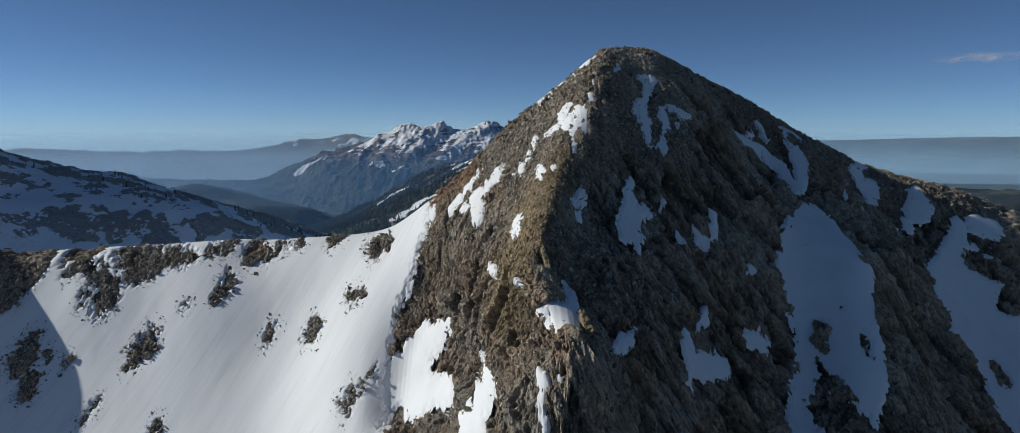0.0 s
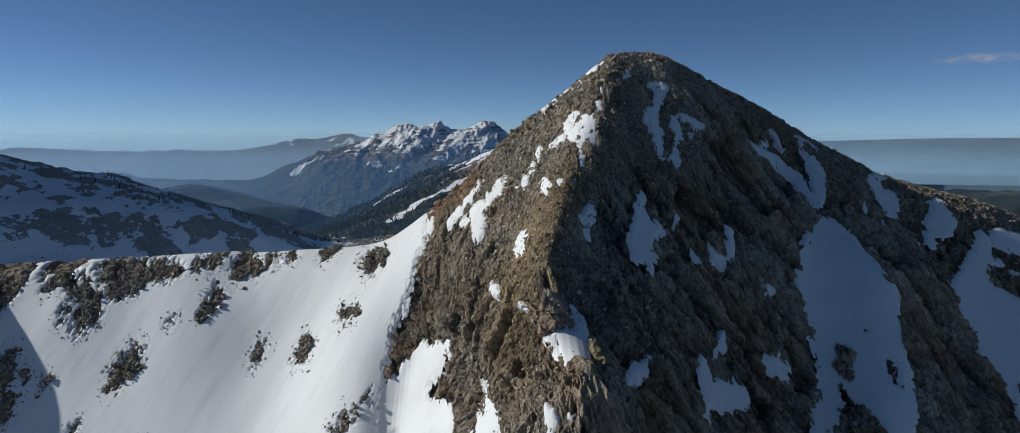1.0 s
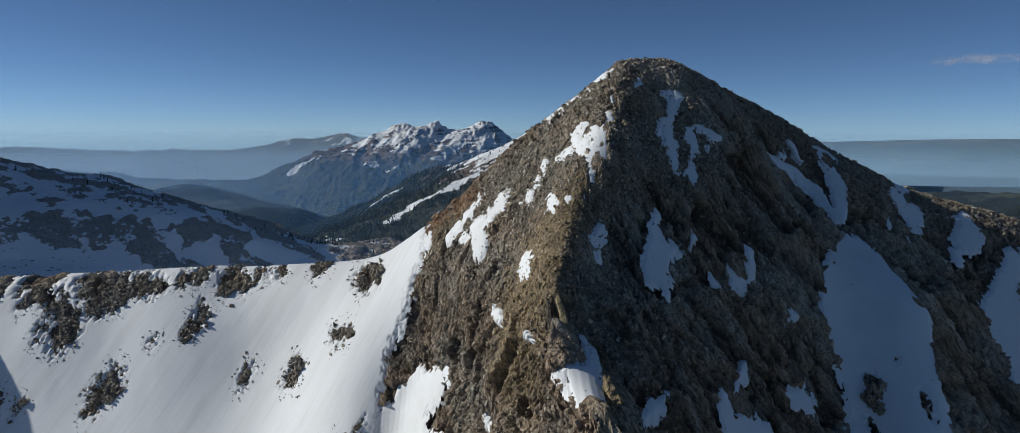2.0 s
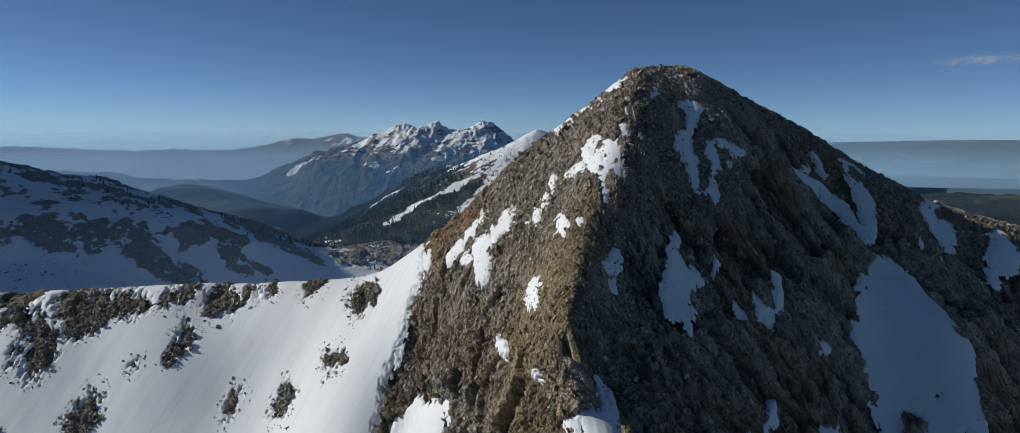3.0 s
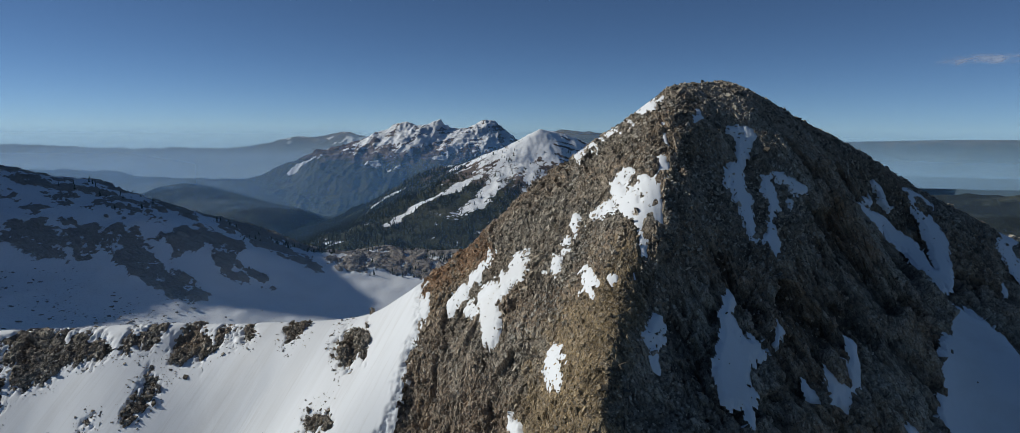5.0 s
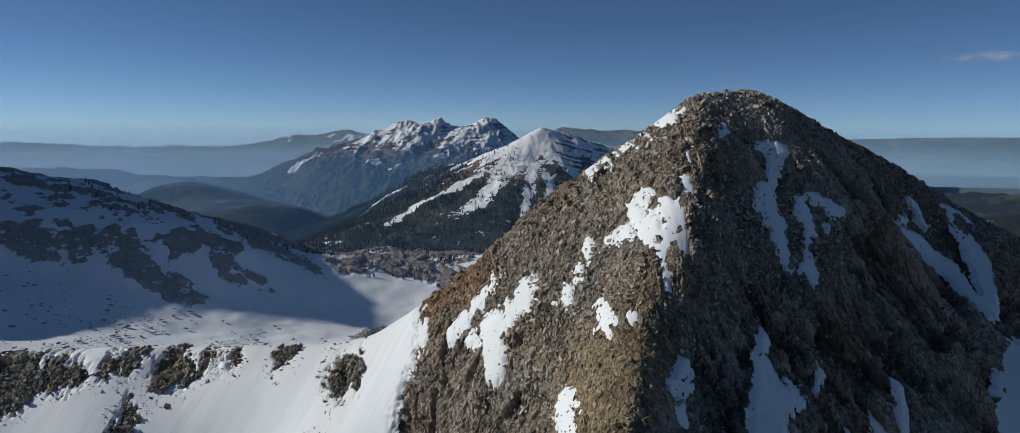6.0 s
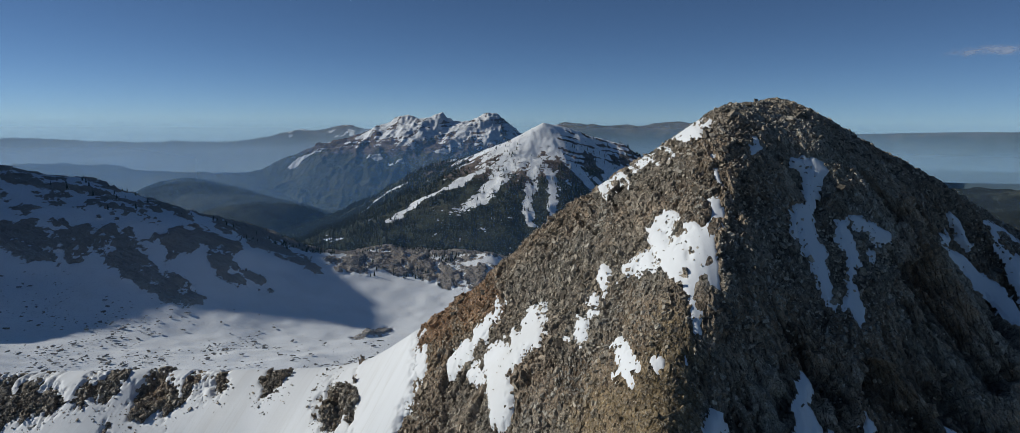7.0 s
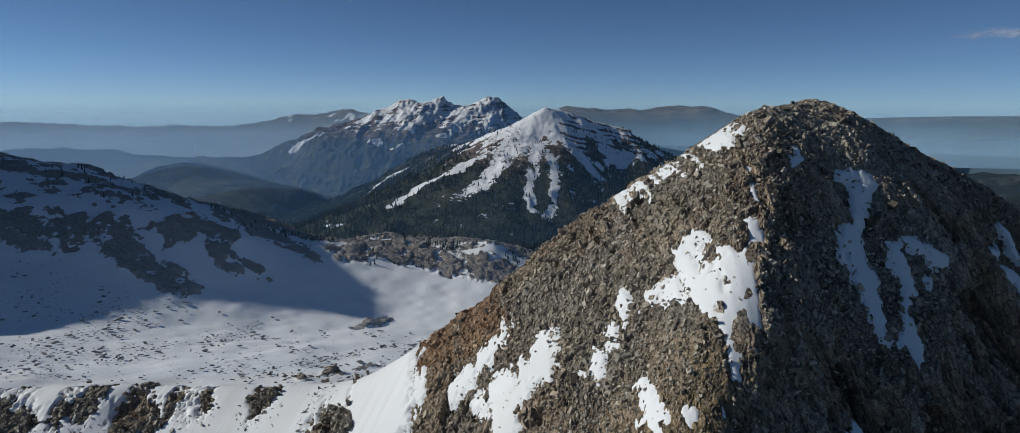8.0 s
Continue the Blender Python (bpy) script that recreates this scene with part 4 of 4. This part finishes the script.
VALLEY = [
    [(-3300, -1500, -330), (0, -1500, -360), (3300, -1500, -330)],
    [(1400, 4700, -70), (2200, 4700, -75), (3300, 4700, -80), (3300, 4150, -60), (3300, 3500, -50)],
    [(-3300, 1400, -350), (-900, 1400, -380), (0, 1400, -360), (900, 1400, -390), (3300, 1400, -330)],
    [(-1700, 2400, -420), (-900, 2300, -430), (-500, 3000, -430), (800, 3100, -380)],
    [(1100, 2200, -260), (1800, 2450, -205), (2600, 2300, -190), (3300, 2200, -180)],
    [(1300, 2750, -215), (2000, 2800, -215), (3300, 2700, -215)],
    [(900, 4300, -225), (2000, 3900, -225), (2900, 3400, -225)],
    [(-1604, 3005, -281), (-1514, 3053, -216), (-1400, 3109, -192), (-1283, 3161, -223), (-1136, 3218, -300)],
    [(-1424, 3427, -245), (-1147, 3426, -310), (-897, 3191, -385)],
    [(-1180, 2560, -340), (-1078, 2596, -306), (-933, 2654, -284), (-803, 2697, -294), (-667, 2735, -360)],
    [(-2434, 3546, -164), (-2274, 3654, -130), (-2155, 3727, -162), (-1990, 3820, -101), (-1744, 3941, -163)],
    [(-2300, 3300, -260), (-1900, 3560, -250), (-1500, 3900, -240), (-1100, 4080, -210)],
    [(-1709, 4120, -109), (-1579, 4173, -87), (-1480, 4210, -114), (-1375, 4246, -61), (-1106, 4326, -23), (-975, 4358, -15), (-600, 4420, -60)],
    [(-3000, 3800, -140), (-2400, 4150, -138), (-1945, 4399, -135), (-1216, 4650, -130), (0, 4700, -70)],
    [(352, 4702, 15), (728, 4656, -25), (1202, 4553, 22), (1466, 4473, -50), (1975, 4266, -70), (2352, 4063, -62), (2692, 3839, -60), (3000, 3600, -55)],
]
valley = Land(VALLEY, 130.0, 10.0)
vx, vy = np.meshgrid(steps((-3300, 3301, 17)), steps((-1500, 1400, 60), (1400, 4710, 17)))
vz = valley.height(vx, vy)
rise = ease(vz, -330, -150)
vz = vz + (8 + 22 * rise) * (ridged(vx, vy, 230, 5, 0.5, 101) - 1.5) * ease(3400 - vx - 0.8 * (vy - 2600), 0, 900)
vsnow = np.clip(-5.6 + 4.4 * ease(vz, -150, -40) + 3.0 * fractal(vx, vy, 70, 4, 0.7, 107) - 4 * ease(vx, -200, 900) - 3 * ease(-vx, 1500, 2200), -6, 1.5) - 6 * (vy < 3300)
ground_mesh = grid_mesh("ground", np.stack([vx, vy, vz], -1), None, True)
lay_snow(ground_mesh, vsnow)
thing("ground", ground_mesh, VALLEY_GROUND, "forested hills and farmland in a deep hazy valley", "ground")

lake = bmesh.new()
ring = [(1150, 2720), (1750, 2600), (2500, 2500), (3150, 2480), (3150, 3350), (2700, 3780), (2200, 4080), (1500, 4380), (900, 4480), (700, 4100), (850, 3300)]
lake.faces.new([lake.verts.new((x, y, -196)) for x, y in ring])
lake_mesh = bpy.data.meshes.new("lake")
lake.to_mesh(lake_mesh)
thing("lake", lake_mesh, WATER, "wide pale lake under haze", "water")
spit_x, spit_y = np.meshgrid(steps((2150, 3100, 14)), steps((3300, 3620, 10)))
spit_z = -200 + 9 * ease(-off_line(spit_x, spit_y, [(2330, 3540, 8), (2500, 3500, 40), (2900, 3420, 60)])[0] + 9 * fractal(spit_x, spit_y, 70, 3, 0.5, 111), -10, 30)
thing("peninsula", grid_mesh("peninsula", np.stack([spit_x, spit_y, spit_z], -1), spit_z > -199), PENINSULA_GROUND, "low dark spit of land in the lake", "ground")


# ---- conifers ----
def forest(name, label, points, low, high, seed):
    """Slim conifers of two ragged tiers each, standing at the points given."""
    r = np.random.default_rng(seed)
    count, sides = len(points), 5
    tall = r.uniform(low, high, count)
    turn = np.arange(sides) * 2 * math.pi / sides
    verts = np.zeros((count, 2 * sides + 2, 3))
    for tier, (foot, top, wide) in enumerate(((0.02, 0.68, 0.19), (0.38, 1.0, 0.13))):
        angle = turn[None] + r.uniform(0, 6.3, (count, 1))
        radius = wide * tall[:, None] * r.uniform(0.65, 1.25, (count, sides))
        k = tier * (sides + 1)
        verts[:, k:k + sides, 0], verts[:, k:k + sides, 1] = np.cos(angle) * radius, np.sin(angle) * radius
        verts[:, k:k + sides, 2] = foot * tall[:, None] + r.uniform(-0.05, 0.05, (count, sides)) * tall[:, None]
        verts[:, k + sides, 2] = top * tall
    verts += points[:, None]
    one = np.array([(k + i, k + (i + 1) % sides, k + sides) for k in (0, sides + 1) for i in range(sides)])
    faces = (one[None] + (2 * sides + 2) * np.arange(count)[:, None, None]).reshape(-1, 3)
    mesh = bpy.data.meshes.new(name)
    mesh.from_pydata(verts.reshape(-1, 3), [], faces)
    return thing(name, mesh, NEEDLES, label, "trees", "stuff")


def sow(x, y, z, chance, count, seed):
    r = np.random.default_rng(seed)
    area = np.gradient(x[0])[None, :] * np.gradient(y[:, 0])[:, None]
    p = np.maximum(chance, 0) * area
    i = r.choice(x.size, count, p=(p / p.sum()).ravel())
    dx, dy = r.uniform(-0.5, 0.5, (2, count)) * 4
    return np.stack([x.ravel()[i] + dx, y.ravel()[i] + dy, z.ravel()[i] - 0.4], -1)


clump = fractal(MX, MY, 45, 3, 0.6, 121)
wood = ease(MY - 0.12 * MX, 1195, 1240) * ease(MX, -470, -400) * ease(clump, -0.7, 0.1) + 0.05 * upper * ease(clump, 0, 0.5) * (MX > -800)
wood = wood + 0.4 * ease(MY, 1040, 1110) * ease(MX, -420, -380) * ease(MX, 160, 60) * ease(clump, 0.1, 0.5)
forest("ridge_conifers", "dark conifers on the plateau behind the cirque", sow(MX, MY, MZ, wood, 13000, 5), 4.0, 9.0, 6)
bclump = fractal(bx, by, 110, 4, 0.6, 131)
bwood = ease(-0.6 - bdeep, 0, 2.5) * ease(-bz, 70, 130) * ease(bclump, -0.6, 0.2) + 0.06 * ease(-bz, 20, 80) + 0.5 * ease(-bz, 255, 285)
forest("mountain_conifers", "dense dark conifers on the middle mountain", sow(bx, by, bz, bwood * (by < 2700), 32000, 7), 7.0, 14.0, 8)

# Stones and bushes that stand out of the snow on the cirque floor.
stones = sow(MX, MY, MZ + mdeep, ease(MY, 920, 840) * ease(MX, 150, 0) * (0.08 + ease(fractal(MX, MY, 60, 5, 0.75, 141), 0.2, 0.9)) * (MX > -620), 3800, 9)
r9 = np.random.default_rng(10)
grit = block_points(r9, len(stones)) * np.clip(np.exp(r9.normal(0.25, 0.5, len(stones))), 0.5, 4)[:, None, None] * np.array((1.4, 1.0, 0.6)) + stones[:, None]
floor_rocks = bpy.data.meshes.new("floor_rocks")
floor_rocks.from_pydata(grit.reshape(-1, 3), [], (SIDES[None] + 8 * np.arange(len(stones))[:, None, None]).reshape(-1, 4))
thing("floor_rocks", floor_rocks, FLOOR_ROCK, "dark boulders scattered over the cirque snow", "rocks", "stuff")


# ---- haze and cloud ----
def haze_layer(far_off, share, top, sides=False, lean=0.35):
    """A standing see-through sheet tinted to stand in for thin haze, denser towards the valley; lean: how far its
    western half runs away from the viewer.
    """
    n = Nodes("haze", 1.0, 0.0)
    up = n.add("SeparateXYZ", {0: n.place()}).outputs[2]
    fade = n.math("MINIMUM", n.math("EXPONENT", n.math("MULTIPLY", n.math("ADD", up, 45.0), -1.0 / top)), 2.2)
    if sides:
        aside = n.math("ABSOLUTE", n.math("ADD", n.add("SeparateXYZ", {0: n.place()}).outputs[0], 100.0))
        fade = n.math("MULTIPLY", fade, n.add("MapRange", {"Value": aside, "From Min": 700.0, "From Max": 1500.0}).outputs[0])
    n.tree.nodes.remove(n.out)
    # The haze is put into the sheet's colour: bluer near, paler far off.
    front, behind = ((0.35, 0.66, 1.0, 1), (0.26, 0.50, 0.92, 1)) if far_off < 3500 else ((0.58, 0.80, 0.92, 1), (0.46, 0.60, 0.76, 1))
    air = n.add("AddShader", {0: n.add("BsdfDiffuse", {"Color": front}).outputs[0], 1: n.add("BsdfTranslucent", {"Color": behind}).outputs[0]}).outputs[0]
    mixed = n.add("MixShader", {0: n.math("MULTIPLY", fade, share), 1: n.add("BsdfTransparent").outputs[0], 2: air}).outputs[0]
    n.put(n.tree.nodes["Material Output"].inputs["Surface"], mixed)
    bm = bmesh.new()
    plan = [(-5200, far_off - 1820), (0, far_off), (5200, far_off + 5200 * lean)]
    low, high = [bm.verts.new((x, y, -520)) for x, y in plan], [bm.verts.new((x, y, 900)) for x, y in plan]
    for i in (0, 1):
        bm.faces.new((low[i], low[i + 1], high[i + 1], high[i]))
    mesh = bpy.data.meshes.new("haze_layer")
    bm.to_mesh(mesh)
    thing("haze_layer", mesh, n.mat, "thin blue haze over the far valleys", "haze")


# The sheet at 720 is added to lift the dark shade in the cirque.
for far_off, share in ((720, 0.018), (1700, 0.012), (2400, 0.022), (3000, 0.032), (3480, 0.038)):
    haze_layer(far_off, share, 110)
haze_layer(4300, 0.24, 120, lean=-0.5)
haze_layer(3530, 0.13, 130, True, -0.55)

# A faint wisp of cloud, level with the haze's upper edge.
n = Nodes("cloud", 1.0, 0.0)
uv = n.add("TexCoord").outputs["Generated"]
wisp = n.noise(n.scaled(uv, (5.0, 1.0, 1.6)), 1.6, 6, 0.62)
x01, y01, z01 = n.add("SeparateXYZ", {0: uv}).outputs
rim = n.math("MULTIPLY", n.math("MULTIPLY", z01, n.math("SUBTRACT", 1.0, z01)), n.math("MULTIPLY", x01, n.math("SUBTRACT", 1.3, x01)))
veil = n.ramp(n.math("MULTIPLY", wisp, n.math("POWER", n.math("MULTIPLY", rim, 8.0), 0.6)), (0.32, 0.0), (0.7, 0.65))
n.tree.nodes.remove(n.out)
vapour = n.add("AddShader", {0: n.add("BsdfDiffuse", {"Color": (0.8, 0.72, 0.7, 1)}).outputs[0], 1: n.add("BsdfTranslucent", {"Color": (0.35, 0.3, 0.28, 1)}).outputs[0]}).outputs[0]
n.put(n.tree.nodes["Material Output"].inputs["Surface"], n.add("MixShader", {0: veil, 1: n.add("BsdfTransparent").outputs[0], 2: vapour}).outputs[0])
bm = bmesh.new()
low = [bm.verts.new((4620 * math.sin(a), 4620 * math.cos(a), 352)) for a in np.linspace(0.49, 0.66, 17)]
high = [bm.verts.new((v.co.x, v.co.y, 445)) for v in low]
for i in range(16):
    bm.faces.new((low[i], low[i + 1], high[i + 1], high[i])).smooth = True
cloud_mesh = bpy.data.meshes.new("cloud")
bm.to_mesh(cloud_mesh)
thing("cloud", cloud_mesh, n.mat, "faint pinkish wisp of cloud in the blue sky", "cloud")
